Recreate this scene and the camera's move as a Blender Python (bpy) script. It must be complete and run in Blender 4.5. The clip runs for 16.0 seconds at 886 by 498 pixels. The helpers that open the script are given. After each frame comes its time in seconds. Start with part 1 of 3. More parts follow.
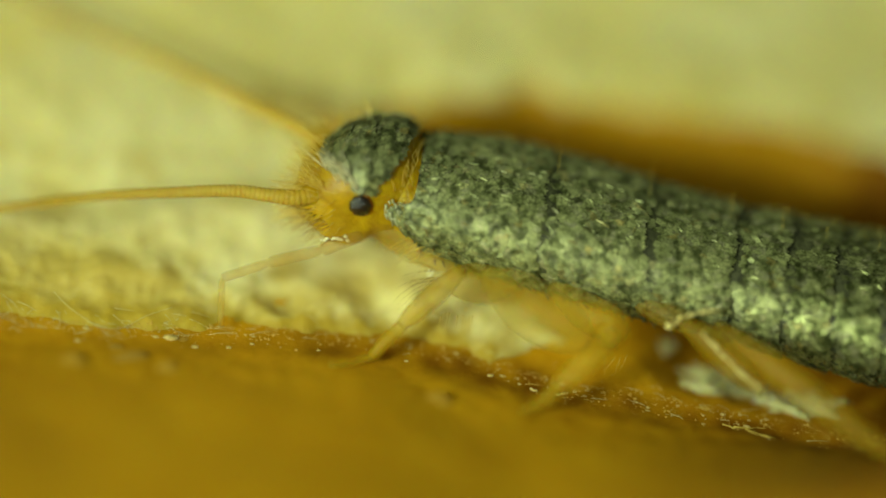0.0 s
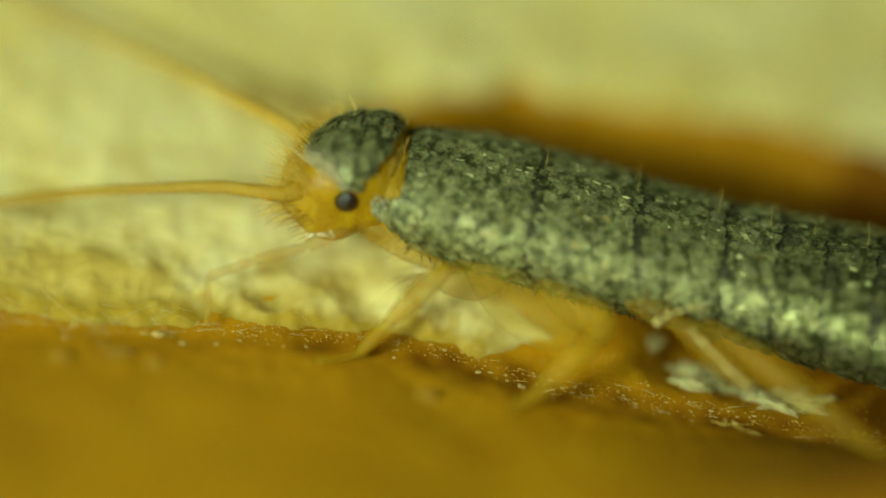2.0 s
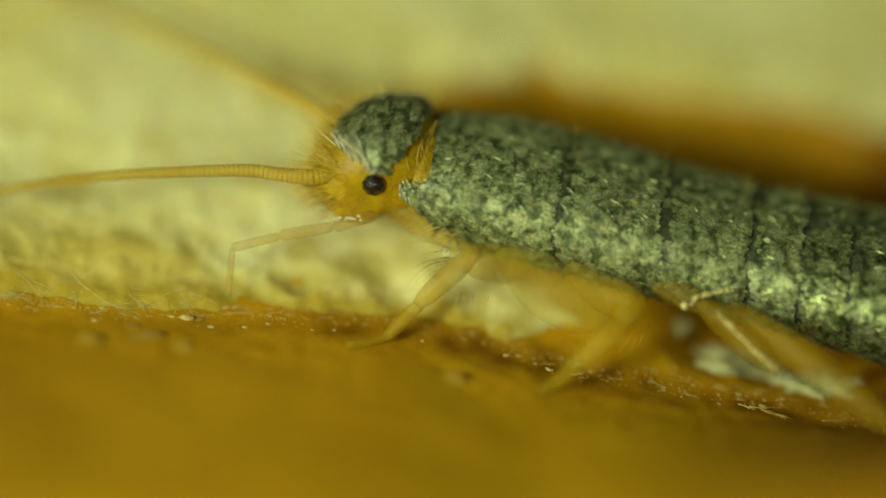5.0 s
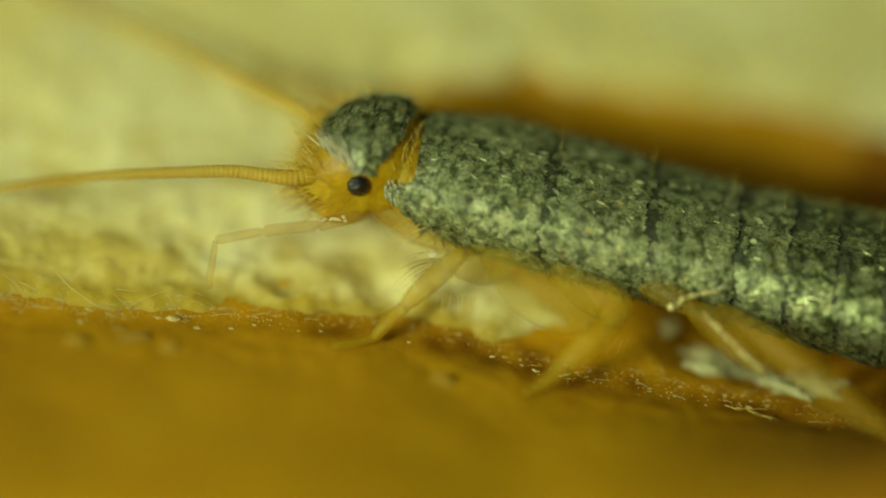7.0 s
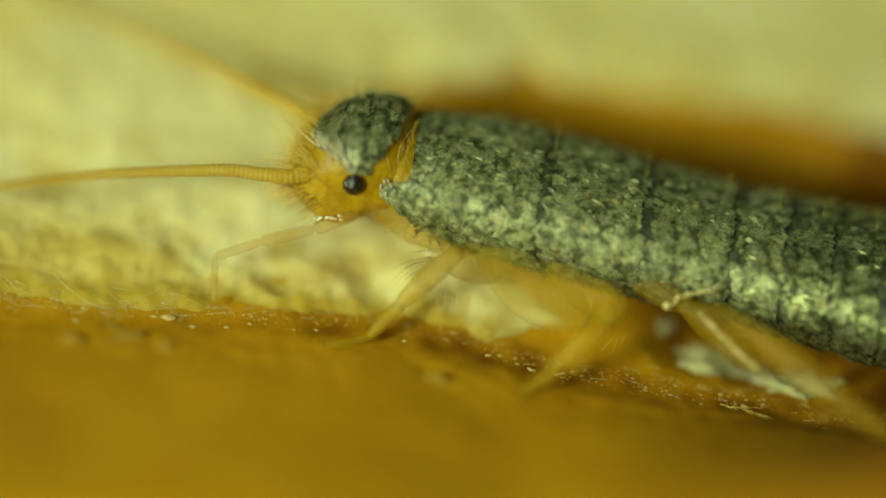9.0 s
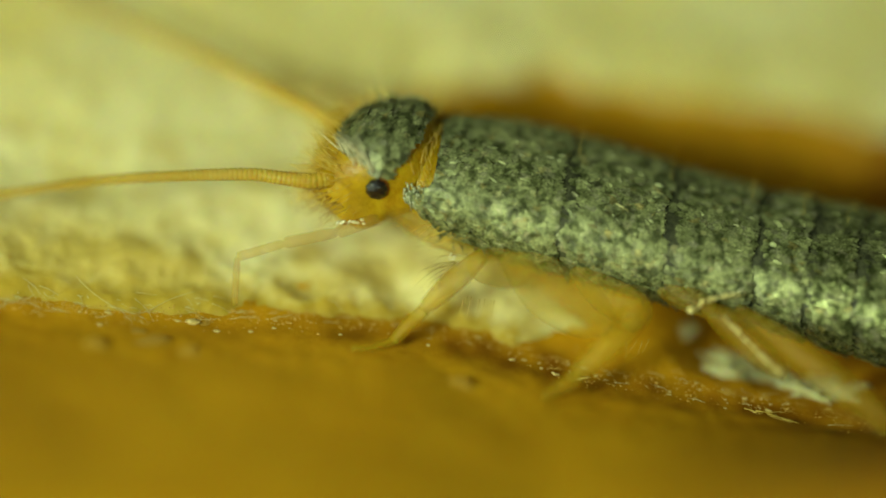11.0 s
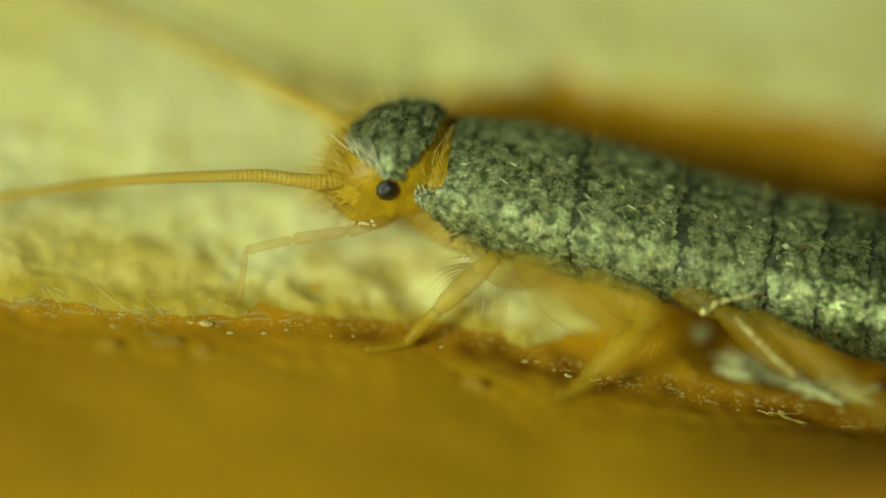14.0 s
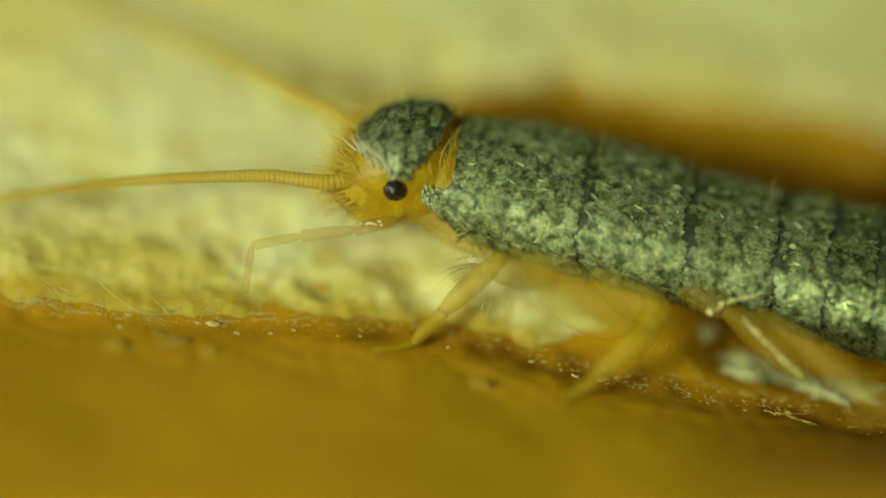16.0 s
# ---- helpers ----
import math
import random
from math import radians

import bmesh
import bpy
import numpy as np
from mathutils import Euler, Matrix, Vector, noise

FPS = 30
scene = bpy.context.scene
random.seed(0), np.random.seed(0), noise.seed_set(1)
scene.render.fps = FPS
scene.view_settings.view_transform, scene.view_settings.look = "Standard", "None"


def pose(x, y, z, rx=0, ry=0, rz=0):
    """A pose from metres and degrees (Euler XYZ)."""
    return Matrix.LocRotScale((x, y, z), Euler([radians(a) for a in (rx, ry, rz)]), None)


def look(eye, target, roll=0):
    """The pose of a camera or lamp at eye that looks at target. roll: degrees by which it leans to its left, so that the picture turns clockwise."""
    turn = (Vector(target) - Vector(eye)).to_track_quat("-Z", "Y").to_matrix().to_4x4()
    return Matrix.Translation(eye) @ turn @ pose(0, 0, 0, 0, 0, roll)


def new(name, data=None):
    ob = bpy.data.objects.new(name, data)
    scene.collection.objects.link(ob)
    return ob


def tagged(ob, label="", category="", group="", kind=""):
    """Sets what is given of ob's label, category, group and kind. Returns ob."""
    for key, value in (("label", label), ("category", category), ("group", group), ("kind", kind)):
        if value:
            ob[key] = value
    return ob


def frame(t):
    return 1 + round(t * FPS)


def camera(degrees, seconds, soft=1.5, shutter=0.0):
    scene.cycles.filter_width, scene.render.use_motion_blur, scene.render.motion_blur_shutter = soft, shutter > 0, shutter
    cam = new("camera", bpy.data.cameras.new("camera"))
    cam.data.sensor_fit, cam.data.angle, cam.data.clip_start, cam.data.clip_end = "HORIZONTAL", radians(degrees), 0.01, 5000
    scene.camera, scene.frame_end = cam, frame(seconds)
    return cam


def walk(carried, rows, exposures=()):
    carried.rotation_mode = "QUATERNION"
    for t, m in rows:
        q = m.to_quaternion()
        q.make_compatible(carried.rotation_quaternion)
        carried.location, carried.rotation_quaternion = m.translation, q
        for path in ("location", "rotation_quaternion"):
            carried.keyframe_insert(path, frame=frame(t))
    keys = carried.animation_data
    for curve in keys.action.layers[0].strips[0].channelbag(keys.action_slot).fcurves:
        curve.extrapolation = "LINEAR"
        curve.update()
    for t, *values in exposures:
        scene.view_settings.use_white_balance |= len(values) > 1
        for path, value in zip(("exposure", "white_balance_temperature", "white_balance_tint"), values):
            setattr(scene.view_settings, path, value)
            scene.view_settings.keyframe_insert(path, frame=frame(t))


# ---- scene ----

# Everything is planned in millimetres and scaled by MM; x right along the insect, y away, z up.
MM = 0.001
DIST = 80.0                       # working distance of the macro lens, mm
AIM = Vector((0.0, 0.0, 0.6))     # point that the lens is set on, mm
PITCH, ROLL = 50.0, 10.0          # degrees down, degrees of picture roll

# ---- camera ----
cam = camera(5.7245, 16.0, soft=1.85)
cam.data.dof.use_dof = True
cam.data.dof.focus_distance = (DIST + 0.11) * MM
cam.data.dof.aperture_fstop = 21.0


def rig(right, up, ahead):
    """The camera slid sideways, upwards and along its axis by so many mm."""
    turn = pose(0, 0, 0, 90 - PITCH, 0, 0) @ pose(0, 0, 0, 0, 0, ROLL)
    place = AIM + turn.to_3x3() @ Vector((right, up, DIST - ahead))
    return Matrix.Translation(place * MM) @ turn


# seconds, slide right, slide up, push ahead (mm)
SLIDE = [
    (0.0, 0.0, 0.0, 0), (0.5, 0.061, -0.012, 0.04), (1.0, 0.092, -0.035, 0.08), (1.5, 0.089, -0.02, 0.11),
    (2.0, 0.109, -0.033, 0.12), (2.5, 0.118, -0.027, 0.13), (3.0, 0.093, -0.02, 0.14), (3.2, 0.067, -0.018, 0.14),
    (3.4, -0.148, -0.026, 0.14), (3.5, -0.238, -0.034, 0.14), (3.7, -0.35, -0.06, 0.08), (4.0, -0.377, -0.088, -0.06),
    (4.5, -0.295, -0.175, -0.08), (5.0, -0.143, -0.182, -0.06), (7.5, -0.01, -0.175, -0.01), (8.0, 0.013, -0.18, -0.01),
    (8.5, 0.037, -0.18, -0.01), (9.0, 0.021, -0.182, -0.01), (9.5, -0.056, -0.166, -0.02), (10.0, -0.126, -0.159, -0.02),
    (12.5, -0.244, -0.127, -0.04), (13.0, -0.267, -0.134, -0.04), (13.5, -0.283, -0.139, -0.05), (14.0, -0.314, -0.127, -0.05),
    (14.5, -0.329, -0.127, -0.05), (15.0, -0.336, -0.127, -0.05), (15.5, -0.321, -0.125, -0.05), (16.0, -0.376, -0.126, -0.05),
]
walk(cam, [(t, rig(r, u, a)) for t, r, u, a in SLIDE],
     [(0.0, 0.0, 6500, 10), (3.5, -0.04, 6500, 10), (4.5, -0.12, 6500, 10), (5.0, -0.14, 6500, 10), (7.5, -0.14, 6500, 10), (9.0, 0.0, 6480, 10), (10.0, 0.0, 6450, 10), (12.5, -0.03, 6150, 8), (16.0, -0.03, 6200, 8)])

# ---- light: a small lamp beside the lens and the dim room ----
world = bpy.data.worlds.new("room_light")
scene.world = world
world.use_nodes = True
world.node_tree.nodes["Background"].inputs["Color"].default_value = (0.92, 1.0, 0.54, 1)
world.node_tree.nodes["Background"].inputs["Strength"].default_value = 0.115


def area_lamp(name, place, aim, size, watts, colour):
    data = bpy.data.lights.new(name, "AREA")
    data.shape, data.size, data.energy, data.color = "DISK", size * MM, watts, colour
    lamp = new(name, data)
    lamp.matrix_world = look(Vector(place) * MM, Vector(aim) * MM)
    return lamp


area_lamp("microscope_lamp", (-24.0, -27.0, 26.0), (-0.5, 0.5, 0.3), 10.0, 0.0212, (0.90, 1.0, 0.59))

# ---- materials ----


class Nodes:
    """A short way to write a node material."""

    def __init__(self, name):
        self.mat = bpy.data.materials.new(name)
        self.mat.use_nodes = True
        self.tree = self.mat.node_tree
        self.bsdf = self.tree.nodes["Principled BSDF"]
        at = self.add("ShaderNodeTexCoord")
        scale = self.add("ShaderNodeVectorMath", operation="SCALE")
        scale.inputs["Scale"].default_value = 1000.0
        self.at = at
        self.link(at.outputs["Object"], scale.inputs[0])
        self.mm = scale.outputs[0]

    def add(self, kind, **settings):
        node = self.tree.nodes.new(kind)
        for key, value in settings.items():
            setattr(node, key, value)
        return node

    def link(self, a, b):
        self.tree.links.new(a, b)

    def noise(self, scale, detail=3.0, rough=0.55, distort=0.0):
        n = self.add("ShaderNodeTexNoise")
        n.inputs["Scale"].default_value, n.inputs["Detail"].default_value = scale, detail
        n.inputs["Roughness"].default_value, n.inputs["Distortion"].default_value = rough, distort
        self.link(self.mm, n.inputs["Vector"])
        return n.outputs["Fac"]

    def ramp(self, fac, stops):
        r = self.add("ShaderNodeValToRGB")
        e = r.color_ramp.elements
        while len(e) < len(stops):
            e.new(0.5)
        for one, (at, colour) in zip(e, stops):
            one.position, one.color = at, (*colour, 1)
        self.link(fac, r.inputs["Fac"])
        return r.outputs["Color"]

    def mix(self, fac, a, b, blend="MIX"):
        m = self.add("ShaderNodeMix", data_type="RGBA", blend_type=blend)
        for value, slot in ((fac, m.inputs[0]), (a, m.inputs[6]), (b, m.inputs[7])):
            if isinstance(value, (int, float)):
                slot.default_value = value
            elif isinstance(value, tuple):
                slot.default_value = (*value, 1)
            else:
                self.link(value, slot)
        return m.outputs[2]

    def set(self, **values):
        for key, value in values.items():
            slot = self.bsdf.inputs[key.replace("_", " ")]
            if isinstance(value, (int, float)):
                slot.default_value = value
            elif isinstance(value, tuple):
                slot.default_value = value if len(value) == len(slot.default_value) else (*value, 1)
            else:
                self.link(value, slot)
        return self

    def bump(self, height, strength, mm):
        b = self.add("ShaderNodeBump")
        b.inputs["Strength"].default_value, b.inputs["Distance"].default_value = strength, mm * MM
        self.link(height, b.inputs["Height"])
        self.link(b.outputs["Normal"], self.bsdf.inputs["Normal"])
        return self

    def flesh(self, weight, mm, tint=(1.0, 0.6, 0.2)):
        """Light that seeps through: subsurface scattering, its reach in mm."""
        self.set(Subsurface_Weight=weight, Subsurface_Radius=tint, Subsurface_Scale=mm * MM)
        return self


def board_material():
    n = Nodes("brown_board")
    grain = n.noise(0.7, 4.0, 0.6, 0.4)
    fine = n.noise(14.0, 4.0, 0.65)
    base = n.ramp(grain, [(0.3, (0.62, 0.325, 0.008)), (0.5, (0.66, 0.36, 0.009)), (0.75, (0.69, 0.40, 0.012))])
    base = n.mix(0.3, base, n.ramp(fine, [(0.3, (0.5, 0.36, 0.2)), (0.7, (1, 1, 1))]), "MULTIPLY")
    # edge stain, with the painted shade of the gap and sides
    stain_shade = n.add("ShaderNodeAttribute", attribute_name="stain_shade").outputs["Fac"]
    base = n.mix(stain_shade, base, (0.15, 0.052, 0.002))
    return n.set(Base_Color=base, Roughness=0.6, Specular_IOR_Level=0.08).bump(fine, 0.3, 0.03).flesh(0.3, 0.2).mat


def paper_material():
    n = Nodes("cream_paper")
    cloud = n.noise(0.55, 3.0, 0.5, 0.6)
    stain = n.noise(1.7, 2.0, 0.5, 0.3)
    fine = n.noise(8.0, 5.0, 0.65)
    base = n.ramp(cloud, [(0.3, (0.82, 0.74, 0.28)), (0.5, (0.85, 0.80, 0.38)), (0.7, (0.85, 0.845, 0.53))])
    base = n.mix(n.ramp(stain, [(0.56, (0, 0, 0)), (0.72, (0.5, 0.5, 0.5))]), base, (0.62, 0.48, 0.09))
    base = n.mix(0.25, base, n.ramp(fine, [(0.3, (0.65, 0.52, 0.3)), (0.6, (1, 1, 1))]), "MULTIPLY")
    # stain and blots, with the painted dimming of the left end
    stain_shade = n.add("ShaderNodeAttribute", attribute_name="stain_shade").outputs["Fac"]
    base = n.mix(stain_shade, base, (0.45, 0.32, 0.022))
    return n.set(Base_Color=base, Roughness=0.75).bump(fine, 0.3, 0.03).flesh(0.6, 0.3, (1, 0.8, 0.3)).mat


def cuticle_material(name, dark, light, weight=0.6, rough=0.32, alpha=1.0):
    """Thin amber skin: light seeps through it, and it is partly clear."""
    n = Nodes(name)
    cloud = n.noise(5.0, 4.0, 0.65, 0.8)
    fine = n.noise(36.0, 3.0)
    base = n.ramp(cloud, [(0.3, dark), (0.7, light)])
    n.set(Base_Color=base, Roughness=rough, Alpha=alpha, Specular_IOR_Level=0.35).bump(fine, 0.5, 0.02)
    return n.flesh(weight, 0.22, (1, 0.6, 0.12)).mat


COORDS = {}


def scale_material(name, single, gloss=0.38, metal=0.38, depth=0.95):
    n = Nodes(name)
    pick = n.add("ShaderNodeObjectInfo").outputs["Random"] if single else n.add("ShaderNodeNewGeometry").outputs["Random Per Island"]
    patch = n.noise(10.0, 2.0, 0.6, 0.3)
    broad = n.noise(1.6, 2.0, 0.5)
    ribs = n.noise(45.0, 3.0, 0.6)
    own = n.ramp(pick, [(0.0, (0.30, 0.33, 0.20)), (0.15, (0.33, 0.33, 0.27)), (0.3, (0.35, 0.38, 0.23)), (0.75, (0.40, 0.43, 0.27)), (0.88, (0.455, 0.475, 0.32)), (0.93, (0.43, 0.37, 0.18)), (0.97, (0.48, 0.475, 0.42)), (1.0, (0.58, 0.595, 0.42))])
    tone = n.ramp(patch, [(0.36, (0.24, 0.27, 0.17)), (0.47, (0.68, 0.71, 0.58)), (0.61, (1.14, 1.15, 1.04))])
    base = n.mix(1.0, own, tone, "MULTIPLY")
    base = n.mix(0.75, base, n.ramp(ribs, [(0.35, (0.35, 0.38, 0.3)), (0.65, (1.25, 1.3, 1.1))]), "MULTIPLY")
    base = n.mix(1.0, base, n.ramp(broad, [(0.35, (0.7, 0.72, 0.7)), (0.65, (1, 1, 0.95))]), "MULTIPLY")
    base = n.mix(1.0, base, (depth, depth, depth), "MULTIPLY")
    n.set(Base_Color=base, Metallic=metal, Roughness=n.ramp(ribs, [(0.3, (gloss,) * 3), (0.7, (gloss + 0.25,) * 3)]), Specular_IOR_Level=0.6)
    COORDS[name] = n.at
    return n.bump(ribs, 0.5, 0.006).mat


def plain_material(name, colour, rough, relief=0.01, **more):
    n = Nodes(name)
    fine = n.noise(30.0, 3.0)
    base = n.mix(0.5, colour, n.ramp(fine, [(0.3, tuple(c * 0.6 for c in colour)), (0.7, tuple(min(1, c * 1.15) for c in colour))]))
    return n.set(Base_Color=base, Roughness=rough, **more).bump(fine, 0.3, relief).mat


BOARD = board_material()
PAPER = paper_material()
AMBER = cuticle_material("amber_cuticle", (0.38, 0.215, 0.003), (0.64, 0.43, 0.012), 0.6, 0.25, 0.82)
PALE = cuticle_material("pale_cuticle", (0.66, 0.48, 0.035), (0.76, 0.60, 0.09), 0.5, 0.45, 0.19)
LEG = cuticle_material("leg_cuticle", (0.52, 0.36, 0.01), (0.68, 0.50, 0.035), 0.6, 0.4, 0.27)
FEELER = cuticle_material("feeler_cuticle", (0.56, 0.36, 0.02), (0.66, 0.47, 0.06), 0.5, 0.45, 0.62)
PALP = cuticle_material("palp_cuticle", (0.46, 0.27, 0.02), (0.60, 0.40, 0.05), 0.5, 0.4, 0.24)
HINDLEG = cuticle_material("hind_leg_cuticle", (0.34, 0.22, 0.005), (0.46, 0.32, 0.015), 0.5, 0.4, 0.3)
THROAT = cuticle_material("throat_cuticle", (0.48, 0.30, 0.008), (0.62, 0.44, 0.025), 0.6, 0.35, 0.34)
FORELEG = cuticle_material("foreleg_cuticle", (0.50, 0.33, 0.008), (0.64, 0.46, 0.025), 0.6, 0.38, 0.34)
SCALES = scale_material("silver_scales", False)
ONE_SCALE = scale_material("silver_scale", True)
SHINY = scale_material("silver_scales_shiny", False, 0.35, 0.48, 0.94)
GLOSSY = scale_material("silver_scales_glossy", False, 0.28, 0.74, 0.98)
CAP = scale_material("crown_scales", False, 0.36, 0.35, 0.72)
SHELL = scale_material("dark_shell", False, 0.5, 0.1, 0.22)
EYE = plain_material("black_eye", (0.006, 0.002, 0.003), 0.03, 0.0, IOR=1.85)
RED = plain_material("eye_rim", (0.26, 0.075, 0.006), 0.25)
PALEHAIR = plain_material("whitish_bristle", (0.94, 0.92, 0.68), 0.2, 0.0008)
LOBE = plain_material("pale_lobe_scales", (0.46, 0.50, 0.36), 0.3)
BRISTLE = plain_material("golden_bristle", (0.90, 0.68, 0.14), 0.25, 0.0006, Alpha=0.6)
GOLD = plain_material("golden_ridge", (0.92, 0.83, 0.38), 0.2, 0.002)
DARKHAIR = plain_material("brown_hair", (0.26, 0.15, 0.012), 0.35, 0.0008)
SPINE = plain_material("dark_spine", (0.07, 0.07, 0.025), 0.4, 0.001)
WHITE = plain_material("white_flake", (0.58, 0.46, 0.17), 0.45)
FIBRE = plain_material("pale_fibre", (0.74, 0.68, 0.32), 0.4, 0.0008, Alpha=0.75)
GRIT = plain_material("amber_grit", (0.56, 0.37, 0.08), 0.2)
DULL = plain_material("dull_crumb", (0.46, 0.265, 0.02), 0.7)
FLAKE = cuticle_material("paper_flakes", (0.78, 0.74, 0.36), (0.92, 0.88, 0.50), 0.4, 0.5, 0.42)
SOOT = plain_material("dark_speck", (0.36, 0.21, 0.02), 0.7)

# ---- building helpers ----
PIVOT = {}


def part(name, bm, material, parent=None, label="", pivot=None, smooth=True):
    """Links a bmesh, given in mm of the place, as one mesh under a thing or part; pivot is its origin in mm."""
    origin = Vector(pivot) if pivot else Vector((0, 0, 0))
    for v in bm.verts:
        v.co = (v.co - origin) * MM
    for f in bm.faces:
        f.smooth = smooth
    me = bpy.data.meshes.new(name)
    bm.to_mesh(me)
    bm.free()
    me.materials.append(material)
    ob = new(name, me)
    PIVOT[ob.name] = origin
    base = PIVOT[parent.name] if parent else Vector((0, 0, 0))
    ob.parent = parent
    ob.location = (origin - base) * MM
    if label:
        tagged(ob, label)
    return ob


def spline(points, steps):
    """Catmull-Rom through points (any number of values each)."""
    p = np.array(points, float)
    p = np.vstack([2 * p[0] - p[1], p, 2 * p[-1] - p[-2]])
    out = []
    for i in range(1, len(p) - 2):
        for k in range(steps):
            t = k / steps
            out.append(0.5 * (2 * p[i] + (p[i + 1] - p[i - 1]) * t + (2 * p[i - 1] - 5 * p[i] + 4 * p[i + 1] - p[i + 2]) * t * t
                              + (3 * p[i] - p[i - 1] - 3 * p[i + 1] + p[i + 2]) * t ** 3))
    out.append(p[-2])
    return np.array(out)


def tube(bm, rows, sides=10):
    """A closed tube through rows of x, y, z, radius."""
    rows = [(Vector(r[:3]), float(r[3])) for r in rows]
    rings, side = [], None
    for i, (c, r) in enumerate(rows):
        ahead = (rows[min(i + 1, len(rows) - 1)][0] - rows[max(i - 1, 0)][0]).normalized()
        if side is None:
            side = ahead.orthogonal().normalized()
        side = (side - ahead * side.dot(ahead)).normalized()
        other = ahead.cross(side)
        rings.append([bm.verts.new(c + (side * math.cos(a) + other * math.sin(a)) * r) for a in (2 * math.pi * k / sides for k in range(sides))])
    for a, b in zip(rings, rings[1:]):
        for k in range(sides):
            bm.faces.new((a[k], a[(k + 1) % sides], b[(k + 1) % sides], b[k]))
    bm.faces.new(rings[0][::-1])
    bm.faces.new(rings[-1])
    return bm


def limb(points, steps=6, sides=14):
    return tube(bmesh.new(), spline(points, steps), sides)


def hair(bm, root, way, length, bend, radius=0.004, sides=4):
    """One tapering hair that curves towards bend."""
    root, way, bend = Vector(root), Vector(way).normalized(), Vector(bend)
    rows = []
    for k in range(6):
        u = k / 5
        p = root + way * (length * u) + bend * (length * u * u)
        rows.append((*p, radius * (1 - 0.85 * u)))
    tube(bm, rows, sides)


def ball(bm, centre, size, segments=28, rings=18, power=2.0):
    """A rounded lump; a power above 2 makes it boxier."""
    def shaped(c):
        return math.copysign(abs(c) ** (2.0 / power), c)
    made = bmesh.ops.create_uvsphere(bm, u_segments=segments, v_segments=rings, radius=1.0)["verts"]
    for v in made:
        v.co = Vector(centre) + Vector([shaped(c) * s for c, s in zip(v.co, size)])
    return made


def spread(lo, hi, fine_lo, fine_hi, step, growth):
    """Grid lines, fine between fine_lo and fine_hi and coarser outside."""
    mid = list(np.arange(fine_lo, fine_hi + step / 2, step))
    for sign, end in ((-1, lo), (1, hi)):
        s, at = step, mid[0] if sign < 0 else mid[-1]
        while (at - end) * sign < 0:
            s *= growth
            at += sign * s
            at = max(at, lo) if sign < 0 else min(at, hi)
            mid.insert(0, at) if sign < 0 else mid.append(at)
    return mid


def sheet(name, xs, ys, height, material, label, category, kind="", stain_shade=None):
    verts = [(x * MM, y * MM, height(x, y) * MM) for y in ys for x in xs]
    w = len(xs)
    faces = [(j * w + i, j * w + i + 1, (j + 1) * w + i + 1, (j + 1) * w + i) for j in range(len(ys) - 1) for i in range(w - 1)]
    me = bpy.data.meshes.new(name)
    me.from_pydata(verts, [], faces)
    me.polygons.foreach_set("use_smooth", [True] * len(faces))
    me.materials.append(material)
    ob = tagged(new(name, me), label, category, kind=kind)
    if stain_shade:
        me.attributes.new("stain_shade", "FLOAT", "POINT").data.foreach_set("value", [stain_shade(x, y) for y in ys for x in xs])
    return ob


def curve_at(points, x):
    """The value at x of a line through (x, value) points."""
    return float(np.interp(x, [p[0] for p in points], [p[1] for p in points]))


def bumps(x, y, scale, seed=0.0):
    return noise.noise(Vector((x * scale + seed, y * scale - seed, seed)))


# ---- the ground: a brown board and the torn paper on it ----
FRONT = [(-9, -1.415), (-4.8, -1.175), (-3.8, -1.015), (-3, -0.965), (-2.3, -0.815), (-1.5, -0.635), (-0.8, -0.555), (0, -0.435), (0.5, -0.535), (1.3, -0.655), (9, -0.655)]
NOTCH = [(-2, 1.4), (-1.3, 1.7), (-0.64, 2.22), (-0.13, 2.45), (0.45, 2.785), (0.62, 2.825), (0.85, 2.665), (1.4, 2.765), (1.9, 2.74), (2.45, 2.78), (3.1, 2.84), (3.5, 2.76), (4.1, 2.72), (9, 2.6)]
TONGUE = [(-9, -3), (0.2, -1.2), (0.65, -0.5), (1.0, -0.36), (1.4, -0.1), (2, 0.5), (9, 4)]
HOLE = [(-1.55, 1.785), (-0.65, 1.485), (-0.25, 0.9), (0.3, 0.6), (1.0, 0.1), (1.6, -0.35), (3, -0.815)]
HOLE_BY_Y = [(b, a) for a, b in reversed(HOLE)]

RIM_X = np.arange(-12, 12.1, 0.2)
RIM_Y = [sum(curve_at(FRONT, x + k * 0.22) for k in range(-5, 6)) / 11 for x in RIM_X]


def hole_depth(x, y):
    """How far (mm) a place lies inside the gap behind the insect, where the paper is gone."""
    return min(x - curve_at(HOLE_BY_Y, y), curve_at(NOTCH, x) - y, y - 1.05)


def board_height(x, y):
    near = math.exp(-(max(abs(x) - 6, 0) + max(abs(y) - 6, 0)) / 3)
    edge = float(np.interp(x, RIM_X, RIM_Y)) - y
    rise = 0.5 * max(0.0, min(edge, 4.0) - 0.08) ** 2 / (max(0.0, min(edge, 4.0) - 0.08) + 0.15)
    hollow = max(0.0, min(1.0, 0.1 + hole_depth(x, y) / 0.3))
    lean = max(0.0, min(x, 5.0) - 0.9)
    rise *= 1 + 0.5 * lean * lean / (lean + 1.2)
    pit = 0.32 * math.exp(-((x - 2.9) / 0.75) ** 4 - ((y - 0.25) / 0.62) ** 4)
    return -0.22 - pit - 0.26 * hollow + near * (0.03 * bumps(x, y, 1.3) + 0.02 * bumps(x, y, 5, 3) + 0.008 * bumps(x, y, 17, 5)) + rise * math.exp(-max(abs(x) - 12, 0) / 12)


